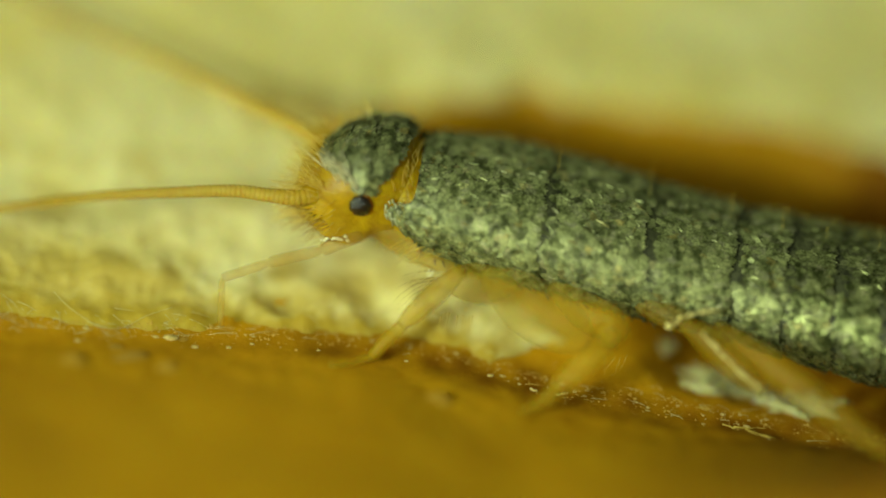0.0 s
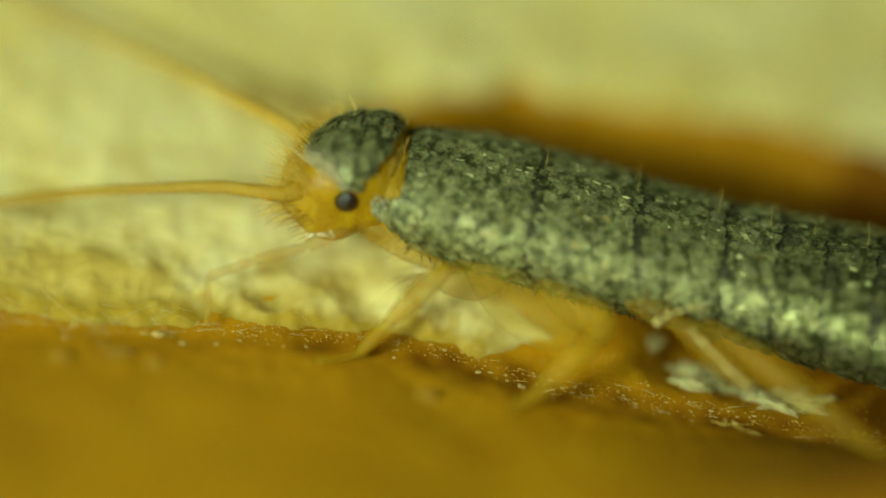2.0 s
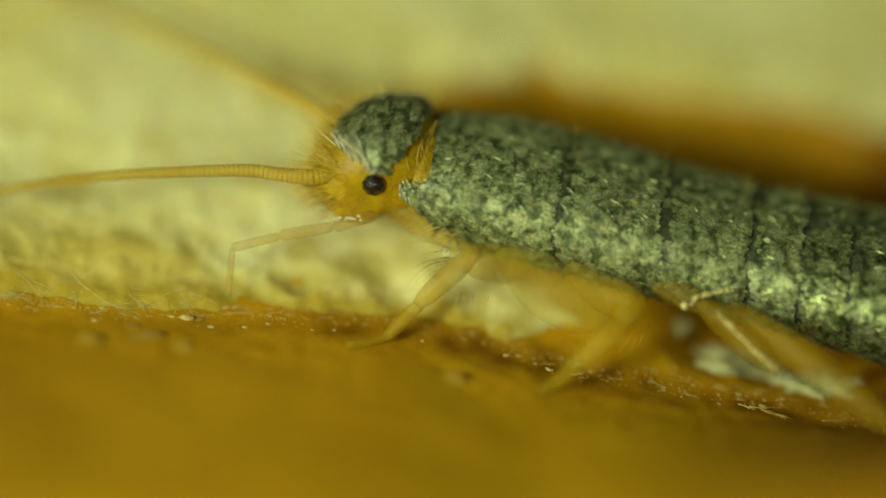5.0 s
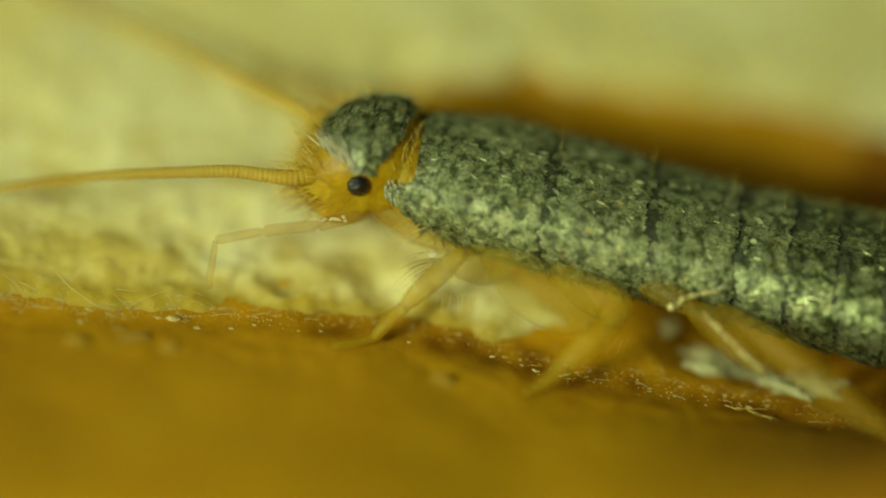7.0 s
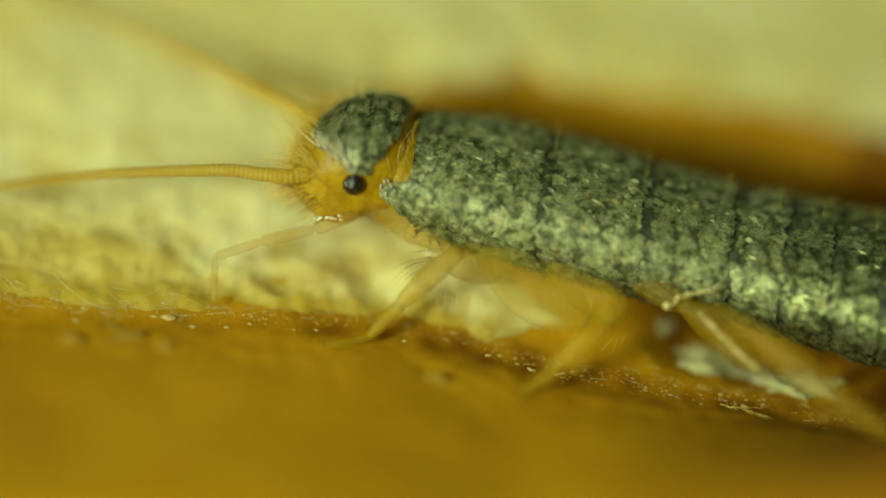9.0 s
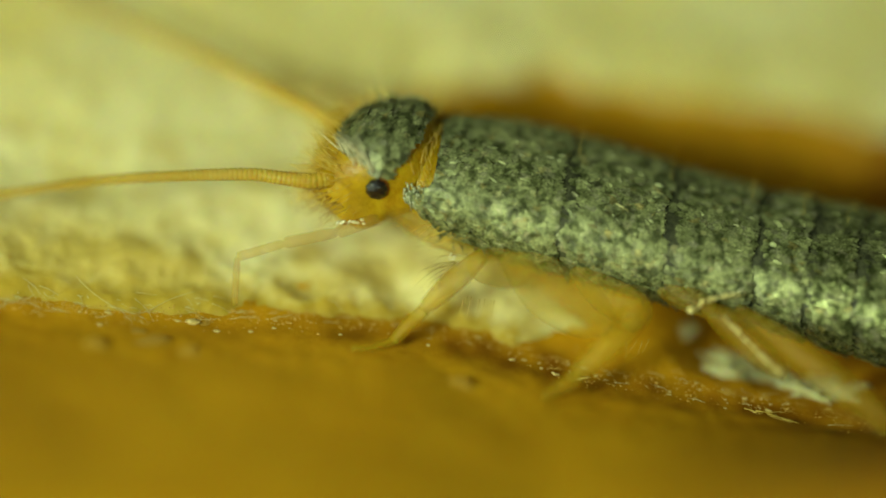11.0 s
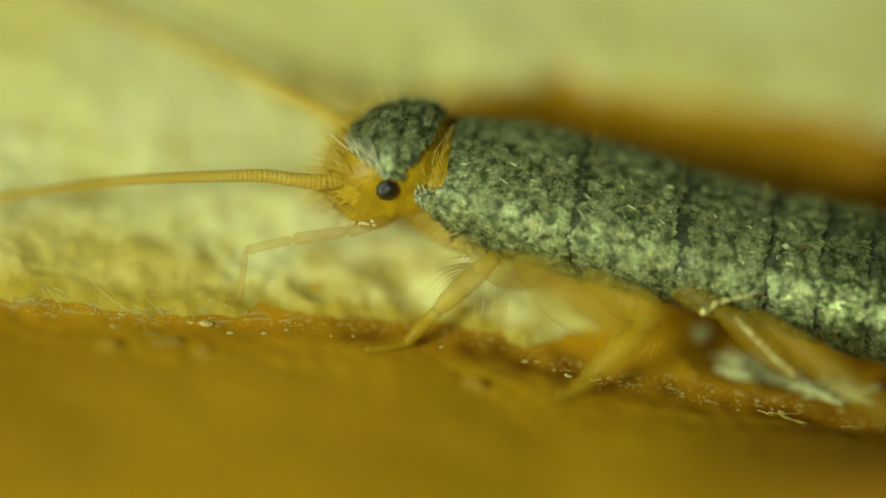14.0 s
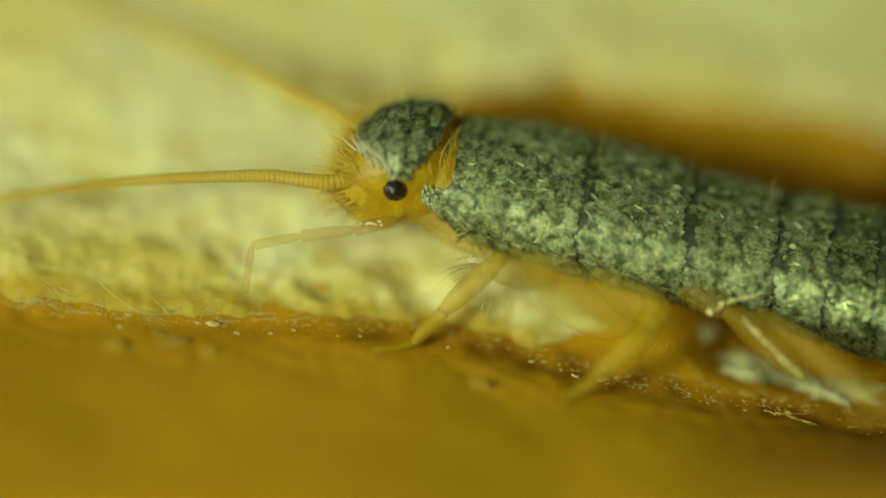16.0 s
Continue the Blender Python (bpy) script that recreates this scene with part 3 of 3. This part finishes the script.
def build_legs():
    """Six legs; the pairs on the far side mirror the near ones about the body's axis."""
    legs = [
        # coxa, femur, shin, foot: rows of x, y, z, radius
        [[(0.66, 0.22, 0.24, 0.2), (0.44, 0.02, 0.26, 0.23), (0.22, -0.14, 0.35, 0.15), (0.12, -0.18, 0.44, 0.08)],
         [(0.20, -0.10, 0.47, 0.07), (0.02, -0.30, 0.36, 0.105), (-0.16, -0.48, 0.2, 0.09), (-0.25, -0.575, 0.12, 0.055)],
         [(-0.24, -0.57, 0.12, 0.06), (-0.36, -0.70, 0.03, 0.068), (-0.465, -0.829, -0.08, 0.05)],
         [(-0.46, -0.825, -0.08, 0.04), (-0.633, -0.96, -0.05, 0.036), (-0.817, -1.043, -0.03, 0.022)]],
        [[(0.40, 0.24, 0.30, 0.16), (0.62, 0.02, 0.28, 0.24), (0.90, -0.24, 0.28, 0.28), (1.25, -0.42, 0.28, 0.24), (1.45, -0.50, 0.27, 0.10)],
         [(1.05, 0.0, 0.38, 0.10), (1.35, -0.22, 0.36, 0.17), (1.62, -0.38, 0.40, 0.17), (1.62, -0.56, 0.44, 0.11)],
         [(1.66, -0.52, 0.46, 0.09), (1.45, -0.80, 0.36, 0.125), (1.22, -1.02, 0.15, 0.09)],
         [(1.24, -1.0, 0.16, 0.07), (1.10, -1.15, 0.09, 0.065), (0.949, -1.292, 0.08, 0.03)]],
        [[(1.75, 0.05, 0.38, 0.12), (2.05, -0.10, 0.40, 0.14), (2.28, -0.22, 0.42, 0.10), (2.34, -0.26, 0.42, 0.05)],
         [(2.22, -0.20, 0.44, 0.06), (2.5, -0.34, 0.38, 0.14), (2.85, -0.55, 0.28, 0.13), (3.08, -0.68, 0.22, 0.06)],
         [(2.55, -0.20, 0.42, 0.08), (3.2, -0.62, 0.44, 0.16), (3.9, -0.98, 0.30, 0.13), (4.5, -1.18, 0.10, 0.08)],
         [(4.5, -1.18, 0.10, 0.06), (5.0, -1.3, -0.04, 0.05), (5.5, -1.38, -0.1, 0.025)]],
    ]
    rng = random.Random(8)
    throat = [(-0.85, 0.42, 0.44, 0.10), (-0.5, 0.3, 0.38, 0.16), (-0.15, 0.22, 0.32, 0.18), (0.2, 0.2, 0.28, 0.17), (0.5, 0.24, 0.28, 0.1)]
    part("throat", limb(throat), THROAT, fish, "hazy amber throat", pivot=throat[0][:3])
    for k, rows in enumerate(legs):
        for side in (1, -1):
            def flip(r):
                mid = curve_at([(a, b) for a, b, c in AXIS], r[0])
                return r if side > 0 else (r[0], mid + 0.5 * (mid - r[1]), -0.16 + 0.75 * (r[2] + 0.16), 0.8 * r[3])
            part("coxa", limb([flip(r) for r in rows[0]]), (LEG, PALE, HINDLEG)[k], fish, "pale translucent leg base", pivot=flip(rows[0][0])[:3])
            skin = (FORELEG, LEG, HINDLEG)[k]
            leg = part("leg", limb([flip(r) for r in rows[1]]), skin, fish, "translucent amber leg", pivot=flip(rows[1][0])[:3])
            if k == 2 and side > 0:
                for path in ([(2.423, -0.393, 0.532, 0.016), (2.553, -0.482, 0.496, 0.024), (2.719, -0.596, 0.452, 0.022), (2.884, -0.704, 0.401, 0.024), (3.024, -0.785, 0.359, 0.014)],
                             [(2.175, -0.345, 0.519, 0.012), (2.223, -0.289, 0.579, 0.02), (2.39, -0.231, 0.628, 0.022), (2.561, -0.178, 0.66, 0.012)]):
                    bm = bmesh.new()
                    for x, y, z, r in spline(path, 7):
                        ball(bm, (x + rng.gauss(0, 0.006), y + rng.gauss(0, 0.006), z + rng.gauss(0, 0.006)), [r * rng.uniform(0.45, 1.0) for _ in range(3)], 8, 6)
                    part("ridge", bm, GOLD, leg, "bright golden bristly ridge", pivot=flip(rows[1][0])[:3])
                knob = bmesh.new()
                ball(knob, (2.125, -0.356, 0.511), (0.035, 0.035, 0.035), 12, 8)
                part("knob", knob, GOLD, leg, "pale golden joint", pivot=(2.125, -0.356, 0.511))
            part("shin", limb([flip(r) for r in rows[2]]), skin, leg, pivot=flip(rows[2][0])[:3])
            part("foot", limb([flip(r) for r in rows[3]]), skin, leg, pivot=flip(rows[3][0])[:3])


build_legs()


def tuft(name, roots, way, length, bend, radius, material, parent, label, seed, wild=0.18, thin=5):
    """A tuft of hairs; roots are places on the insect in mm."""
    rng = random.Random(seed)
    bm = bmesh.new()
    for root in roots:
        w = Vector(way) + Vector([rng.gauss(0, wild) for _ in range(3)])
        hair(bm, Vector(root) + Vector([rng.gauss(0, 0.012) for _ in range(3)]), w, length * rng.uniform(0.65, 1.2), Vector(bend) * rng.uniform(0.5, 1.4), radius * rng.uniform(0.7, 1.2), thin)
    return tagged(part(name, bm, material, parent, label, pivot=PIVOT[parent.name]), kind="stuff")


def line(a, b, n):
    return [Vector(a).lerp(Vector(b), k / (n - 1)) for k in range(n)]


def build_bristles():
    crown = [head_point(curve_at(CAP_FORE, f) + 0.01, f, 1.0) for f in range(44, 150, 5)]
    tuft("forehead_tuft", crown, (-0.6, 0.0, 0.8), 0.19, (-0.05, -0.1, -0.1), 0.006, BRISTLE, head, "pale golden forehead bristles", 1, 0.25)
    brow = [head_point(curve_at(CAP_FORE, f) - 0.02 + 0.05 * (k % 3), f, 1.0) for k, f in enumerate(np.linspace(31, 66, 16))]
    tuft("forehead_tuft", brow, (-0.52, -0.02, 0.78), 0.28, (-0.08, 0.1, -0.05), 0.0105, PALEHAIR, head, "whitish forehead bristles", 2, 0.17)
    tuft("brow_tuft", line((-1.33, 0.38, 0.84), (-1.12, 0.24, 0.84), 14), (-0.8, 0.2, 0.45), 0.24, (-0.05, 0, -0.05), 0.006, BRISTLE, head, "golden brow bristles", 40, 0.22)
    tuft("brow_tuft", line((-1.38, 0.32, 0.84), (-1.30, 0.2, 0.62), 18), (-0.9, 0.0, 0.2), 0.24, (-0.05, 0, -0.05), 0.006, BRISTLE, head, "golden brow bristles", 41, 0.4)
    mouth = line((-1.36, 0.26, 0.60), (-1.0, 0.13, 0.47), 22)
    tuft("mouth_bristle", mouth, (-0.6, -0.45, 0.0), 0.13, (0, 0, -0.25), 0.005, BRISTLE, head, "golden mouth bristles", 42, 0.35)
    tuft("mouth_bristle", line((-1.42, 0.5, 0.6), (-1.36, 0.34, 0.42), 16), (-0.9, -0.1, -0.2), 0.2, (0, 0, -0.25), 0.004, DARKHAIR, head, "brown mouth bristles", 43, 0.25)
    face = [face_point(u, f) for u in (-0.48, -0.40, -0.28, -0.14) for f in range(-60, 40, 11)]
    tuft("face_bristle", face, (-0.9, -0.35, 0.05), 0.17, (-0.1, 0, -0.15), 0.0046, BRISTLE, head, "short golden face bristles", 4, 0.3)
    for k, f in enumerate((140, 118, 96, 76, 56, 36, 16, -4, -24, -44, -64)):
        roots = [face_point(u, f + 5 * (i % 3)) for i, u in enumerate(np.linspace(-0.5, -0.28, 9))]
        way = (-0.9, 0.2 - 0.25 * math.cos(radians(f)), 0.75 * math.sin(radians(f)) - 0.05)
        tuft("face_spray", roots, way, 0.27, (-0.05, -0.05, -0.1), 0.0052, BRISTLE, head, "golden bristles spread round the face", 60 + k, 0.22)
    veil = [face_point(u, f) for u in (-0.46, -0.38, -0.28, -0.18, -0.06, 0.06) for f in range(128, 180, 8)]
    tuft("face_spray", veil, (-0.45, 0.75, 0.3), 0.24, (-0.05, 0, -0.05), 0.0065, BRISTLE, head, "golden bristles on the far side of the head", 80, 0.35)
    beard = [face_point(u, f) for u in (-0.42, -0.32, -0.2, -0.08) for f in (-26, -38, -50, -62)]
    tuft("chin_bristle", beard, (-0.75, -0.35, -0.45), 0.2, (0, -0.1, -0.3), 0.0042, DARKHAIR, head, "brown curved chin bristles", 45, 0.2)
    tuft("chin_bristle", beard, (-0.7, -0.3, -0.35), 0.16, (0, -0.1, -0.3), 0.005, BRISTLE, head, "golden chin bristles", 46, 0.3)
    # pale beads added to stand for the glints along the edge of the jaw
    rng = random.Random(77)
    bm = bmesh.new()
    for u in np.linspace(0, 1, 14):
        p = Vector((-1.10, 0.0, 0.44)).lerp(Vector((-0.86, -0.02, 0.54)), u) + Vector([rng.gauss(0, 0.01) for _ in range(3)])
        ball(bm, p, [rng.uniform(0.012, 0.026), 0.012, 0.012], 10, 8)
    part("jaw_glints", bm, PALEHAIR, head, "pale beads added as glints along the jaw", pivot=(-0.98, 0.01, 0.5))
    collar = [body_point(-0.44 - 0.03 * (k % 3), f, 1.0) for k, f in enumerate(range(-60, 42, 3))]
    tuft("collar_spray", collar, (-0.2, 0.25, 0.85), 0.2, (0.1, 0, 0), 0.0042, BRISTLE, plates[0][0], "fine golden bristles of the collar", 70, 0.3)
    ruff = [body_point(-0.46 + 0.03 * (k % 3), f, 1.0) for k, f in enumerate(range(-96, -24, 2))]
    tuft("collar_spray", ruff, (-0.1, 0.5, 0.8), 0.27, (0.1, 0, 0), 0.0055, BRISTLE, plates[0][0], "fine golden bristles of the collar", 81, 0.35)
    chin = line((-1.34, 0.18, 0.68), (-1.05, 0.1, 0.52), 14) + line((-1.38, 0.27, 0.58), (-1.15, 0.15, 0.48), 10)
    tuft("chin_bristle", chin, (-0.85, -0.25, -0.25), 0.24, (0, -0.1, -0.35), 0.0038, DARKHAIR, head, "brown curved chin bristles", 5, 0.16)
    cheek = line((-1.25, 0.15, 0.6), (-0.85, 0.16, 0.5), 12)
    tuft("cheek_bristle", cheek, (-0.5, -0.5, -0.3), 0.12, (0, 0, -0.2), 0.005, BRISTLE, head, "golden cheek bristles", 6, 0.3)
    ring = [body_point(-0.38 - 0.02 * k, f, 0.97) for k in range(2) for f in range(-78, 79, 4)]
    tuft("collar_bristle", ring, (-0.4, 0.15, 0.7), 0.15, (0.1, 0, 0), 0.0036, BRISTLE, plates[0][0], "golden collar bristles", 7, 0.35)
    lobe = [body_point(x, f, 1.01) for x in (-0.56, -0.535, -0.51, -0.485, -0.46, -0.435) for f in (50, 57, 64, 71)]
    tuft("lobe_scale", lobe, (0.25, -0.35, -0.8), 0.1, (0.15, 0, 0), 0.014, LOBE, plates[0][0], "whitish long scales on the front lobe", 44, 0.12, 6)
    # leg and coxa hairs
    tuft("coxa_hair", line((-0.06, -0.14, 0.46), (0.07, -0.19, 0.24), 13), (-0.95, -0.1, 0.02), 0.36, (0.1, -0.25, -0.4), 0.0036, DARKHAIR, fish, "brown curved hairs on the leg base", 8, 0.12)
    # whitish bristles added in place of glints on the leg base's edge
    tuft("coxa_glints", line((-0.08, -0.15, 0.46), (0.08, -0.17, 0.22), 14), (-0.3, -0.4, -0.6), 0.05, (0, 0, -0.1), 0.008, PALEHAIR, fish, "whitish short bristles added as glints on the leg base", 15, 0.4)
    tuft("coxa_hair", line((0.0, -0.05, 0.58), (-0.35, 0.08, 0.55), 12), (-0.8, -0.5, -0.2), 0.22, (0, -0.1, -0.2), 0.0042, BRISTLE, fish, "golden hairs under the neck", 9, 0.25)
    tuft("leg_hair", line((0.10, -0.40, 0.17), (0.36, -0.40, 0.20), 8), (0.05, -0.75, -0.64), 0.15, (0, 0, -0.1), 0.0036, BRISTLE, fish, "short golden leg bristles", 10, 0.2)
    tuft("leg_hair", line((1.38, -0.52, 0.10), (1.80, -0.485, 0.13), 8), (-0.2, -0.77, -0.64), 0.22, (-0.1, 0, 0), 0.0036, BRISTLE, fish, "short golden leg bristles", 11, 0.12)
    tuft("leg_hair", line((2.42, -0.35, 0.47), (3.02, -0.70, 0.29), 34), (0.6, -0.5, 0.1), 0.06, (0, 0, -0.1), 0.006, BRISTLE, fish, "golden bristles along the hind leg", 12, 0.3)
    tuft("leg_hair", line((3.1, -0.85, 0.3), (3.9, -1.1, 0.28), 9), (0.0, -0.5, -0.6), 0.16, (0.1, 0, 0), 0.006, BRISTLE, fish, "short golden leg bristles", 14, 0.25)
    # sparse upright hairs on the back
    for k, x in enumerate((0.9, 1.75, 2.5, 3.0, 3.42, 3.9)):
        roots = [body_point(x, f, 1.0) for f in (-34, -15)]
        tuft("back_hair", roots, (-0.05, 0.35, 0.9), 0.24, (0.02, 0, 0), 0.0026, BRISTLE, fish, "fine upright golden hairs on the back", 20 + k, 0.12)
    # spines along the lower edge of the front plates
    for k in (0, 1, 2):
        roots = [body_point(SEAMS[k] + 0.1 + (SEAMS[k + 1] - SEAMS[k]) * u, 105, 1.015) for u in np.linspace(0.02, 0.97, 24)]
        tuft("edge_spine", roots, (0.5, -0.45, -0.45), 0.09, (0, 0, -0.1), 0.011, SPINE, plates[k][0], "dark spines along the plate's edge", 30 + k, 0.25)


build_bristles()


def build_debris():
    """Crumbs, flakes and fibres along the torn edge."""
    rng = random.Random(11)

    def ground(x, y):
        return max(board_height(x, y), paper_height(x, y))

    GROUPS = {"crumb": "pale crumbs along the torn edge", "paper_flake": "loose flakes at the torn edge", "dark_crumb": "dark crumbs on the board", "pale_crumb": "ochre crumbs on the board"}

    def flake(name, x, y, size, material, label, flat=0.35, rough=0.45, smooth=False):
        bm = bmesh.new()
        made = bmesh.ops.create_icosphere(bm, subdivisions=3, radius=1.0)["verts"]
        off = rng.uniform(0, 50)
        spin = Matrix.Rotation(rng.uniform(-0.5, 0.5), 3, "Z")
        z = ground(x, y)
        for v in made:
            c = v.co * (1 + rough * noise.noise(v.co * 1.7 + Vector((off, 0, 0))))
            v.co = spin @ Vector((c.x * size[0], c.y * size[1], c.z * size[0] * flat)) + Vector((x, y, z + size[0] * flat * 0.5))
        tagged(part(name, bm, material, None, pivot=(x, y, z), smooth=smooth), label, name.replace("_", " "), group=GROUPS[name])

    for x, y, a, b in ((-2.29, -0.915, 0.065, 0.03), (-2.05, -0.975, 0.03, 0.0165), (-1.75, -0.915, 0.024, 0.01375), (-1.55, -0.815, 0.021, 0.011), (-0.95, -0.765, 0.018, 0.011), (-3.1, -1.145, 0.024, 0.01375),
                       (0.62, -0.695, 0.03, 0.01375), (1.02, -0.795, 0.03, 0.01375), (1.3, -0.745, 0.042, 0.011), (-0.15, -0.715, 0.018, 0.011)):
        flake("crumb", x, y, (a, b), WHITE, "small pale crumb on the brown board")
    for k in range(46):
        x = rng.uniform(2.4, 3.75)
        y = -0.06 - 0.22 * (x - 2.35) + rng.gauss(0, 0.12)
        a = rng.uniform(0.07, 0.2)
        flake("paper_flake", x, y, (a, a * rng.uniform(0.18, 0.4)), FLAKE, "loose whitish flake of torn paper", 0.3, 0.9, True)
    flake("paper_flake", 2.15, 0.1, (0.11, 0.09), FLAKE, "loose whitish flake of torn paper", 0.3, 0.5, True)
    for x, y, a, b in ((-2.75, -1.175, 0.07, 0.04), (-2.6, -1.315, 0.16, 0.06), (-2.18, -0.895, 0.05, 0.03)):
        flake("dark_crumb", x, y, (a, b), SOOT, "dark crumb on the brown board", 0.15)
    for x, y, a, b in ((-2.25, -1.435, 0.09, 0.07), (-3.1, -1.535, 0.1, 0.07), (0.2, -1.3, 0.1, 0.07)):
        flake("pale_crumb", x, y, (a, b), DULL, "dull ochre crumb on the brown board", 0.14)

    bm = bmesh.new()
    for _ in range(1000):
        x = rng.uniform(-4.8, 4.8)
        y = curve_at(FRONT, x) - abs(rng.gauss(0.02, 0.1)) + 0.06
        if x > 1.0 and rng.random() < 0.4:
            y = rng.uniform(-0.9, -0.3)
        r = rng.uniform(0.003, 0.008) * (1.4 if rng.random() < 0.1 else 1)
        made = bmesh.ops.create_icosphere(bm, subdivisions=1, radius=r)["verts"]
        z = ground(x, y)
        for v in made:
            v.co = Vector((v.co.x * rng.uniform(1, 2), v.co.y, v.co.z)) + Vector((x, y, z + r * 0.4))
    tagged(part("grit", bm, GRIT, None, smooth=False), "fine amber grit scattered along the torn edge", "grit", kind="stuff")

    bm = bmesh.new()
    for _ in range(110):
        x = rng.uniform(0.1, 3.2) if rng.random() < 0.7 else rng.uniform(-4.2, 0.1)
        y = curve_at(FRONT, x) - rng.gauss(0.06, 0.07)
        r = 0.0025 + 0.009 * rng.random() ** 3
        made = bmesh.ops.create_icosphere(bm, subdivisions=1, radius=r)["verts"]
        wide, z = rng.uniform(1.2, 4.0), ground(x, y)
        for v in made:
            v.co = Vector((v.co.x * wide, v.co.y * 1.4, v.co.z * 0.6)) + Vector((x, y, z + r * 0.2))
    tagged(part("pale_grit", bm, WHITE, None, smooth=False), "pale splinters of paper at the torn edge", "grit", kind="stuff")

    bm = bmesh.new()
    for _ in range(22):
        x = rng.uniform(0.4, 3.6)
        y = curve_at(FRONT, x) - rng.gauss(0.02, 0.08)
        a = rng.gauss(-0.12, 0.2)
        hair(bm, (x, y, ground(x, y) + 0.006), (math.cos(a), math.sin(a), rng.uniform(-0.02, 0.12)), rng.uniform(0.06, 0.2), (rng.gauss(0, 0.2), rng.gauss(0, 0.2), -0.1), rng.uniform(0.002, 0.0045))
    for k in range(9):
        a = (2.78 + 0.045 * k + rng.gauss(0, 0.03), -0.80 - 0.012 * k + rng.gauss(0, 0.014))
        hair(bm, (*a, ground(*a) + 0.02), (0.96, -0.12 + rng.gauss(0, 0.12), 0.03), rng.uniform(0.07, 0.2), (0, rng.gauss(0, 0.2), -0.05), rng.uniform(0.004, 0.009))
    tagged(part("splinters", bm, BRISTLE, None), "golden splinters of fibre strewn along the torn edge", "splinters", kind="stuff")

    bm = bmesh.new()
    for _ in range(120):
        x = rng.uniform(-4.8, 0.6) if rng.random() < 0.85 else rng.uniform(1.4, 4.5)
        y = curve_at(FRONT, x) + rng.gauss(0.04, 0.09)
        a = rng.gauss(0, 0.3)
        hair(bm, (x, y, ground(x, y) - 0.004), (math.cos(a), math.sin(a), rng.uniform(0, 0.22)), rng.uniform(0.12, 0.45), (rng.gauss(0, 0.25), rng.gauss(0, 0.2), -0.25), rng.uniform(0.0018, 0.0035))
    for _ in range(110):
        x = rng.uniform(-4.8, -2.2)
        y = curve_at(FRONT, x) + rng.gauss(0.06, 0.06)
        a = rng.gauss(0, 0.9)
        hair(bm, (x, y, ground(x, y) - 0.004), (math.cos(a), math.sin(a), rng.uniform(0, 0.35)), rng.uniform(0.05, 0.16), (rng.gauss(0, 0.5), rng.gauss(0, 0.5), -0.3), rng.uniform(0.0025, 0.0048))
    tagged(part("paper_fuzz", bm, FIBRE, None), "fuzz of fine pale fibres at the torn edge", "paper fibres", kind="stuff")

    for pts in ([(-3.40, -0.66, 0.03), (-3.26, -0.79, 0.04), (-3.10, -0.89, 0.04), (-2.93, -0.95, 0.03), (-2.73, -0.90, 0.03), (-2.53, -0.76, 0.02), (-2.32, -0.62, 0.02)],):
        rows = [(x, y, ground(x, y) + z, 0.0026) for x, y, z in pts]
        tagged(part("fibre", limb(rows, 8, 6), FIBRE, None, pivot=(pts[0][0], pts[0][1], 0)), "curled pale fibre lying at the torn edge", "fibre")


build_debris()


def build_scales():
    """The scales: the nearest of the first plate singly, the rest joined by plate."""
    shape = bpy.data.meshes.new("scale")
    shape.from_pydata([Vector(c) * MM for c in SCALE_SHAPE], [], SCALE_FACES)
    shape.polygons.foreach_set("use_smooth", [True] * len(SCALE_FACES))
    shape.materials.append(ONE_SCALE)
    COORDS["silver_scale"].object = plates[0][0]
    for k, (plate, spots) in enumerate(plates):
        if k == 0:
            single = [s for s in spots if 30 < s[1] < 105 and s[0] < 0.5][:300]
            taken = set(id(s) for s in single)
            spots = [s for s in spots if id(s) not in taken]
            for s in single:
                m = scale_matrix(s)
                m.translation = (m.translation - PIVOT[plate.name]) * MM
                ob = new("scale", shape)
                ob.parent = plate
                ob.matrix_basis = m
        ob = part("scale_coat", scales_mesh(spots), (SCALES, SCALES, SHINY, SHINY)[k] if k < 4 else GLOSSY, plate, "grey-green overlapping scales", pivot=PIVOT[plate.name])
        tagged(ob, kind="stuff")


build_scales()


def motions():
    """The insect's small moves: the head and thorax creep, the near palp feels about; the rest stays put."""
    creep = [(0, 0), (1.0, 0), (2.0, 0.022), (3.0, 0.032), (5.0, 0.025), (7.5, 0.042), (10.0, 0.036), (12.5, 0.075), (14.5, 0.075), (16.0, 0.07)]
    for ob, share in ((head, 1.0), (plates[0][0], 0.6), (plates[1][0], 0.4)):
        rest = ob.location.copy()
        walk(ob, [(t, Matrix.Translation(rest + Vector((-d * share * MM, 0, 0)))) for t, d in creep])
    lift = [(0, 0), (0.5, -1.3), (1.0, -1.6), (1.5, 0.3), (2.0, -1), (2.5, 2.7), (3.0, 2), (3.5, 0.3), (4.0, 4), (4.5, 0.7), (5.0, 4), (7.5, 7.3), (8.0, -1.6), (8.5, 2.3),
            (9.0, 0.3), (9.5, 0.3), (10.0, 1), (12.5, 2.6), (13.0, 4.3), (13.5, 2.3), (14.0, 5), (14.5, 5.6), (15.0, 2.6), (15.5, 2.6), (16.0, 7)]
    axis = Vector((0, -0.643, 0.766))
    for ob, sign in zip(palps, (-1, -0.5)):
        rest = ob.location.copy()
        walk(ob, [(t, Matrix.Translation(rest) @ Matrix.Rotation(radians(sign * a), 4, axis)) for t, a in lift])


motions()
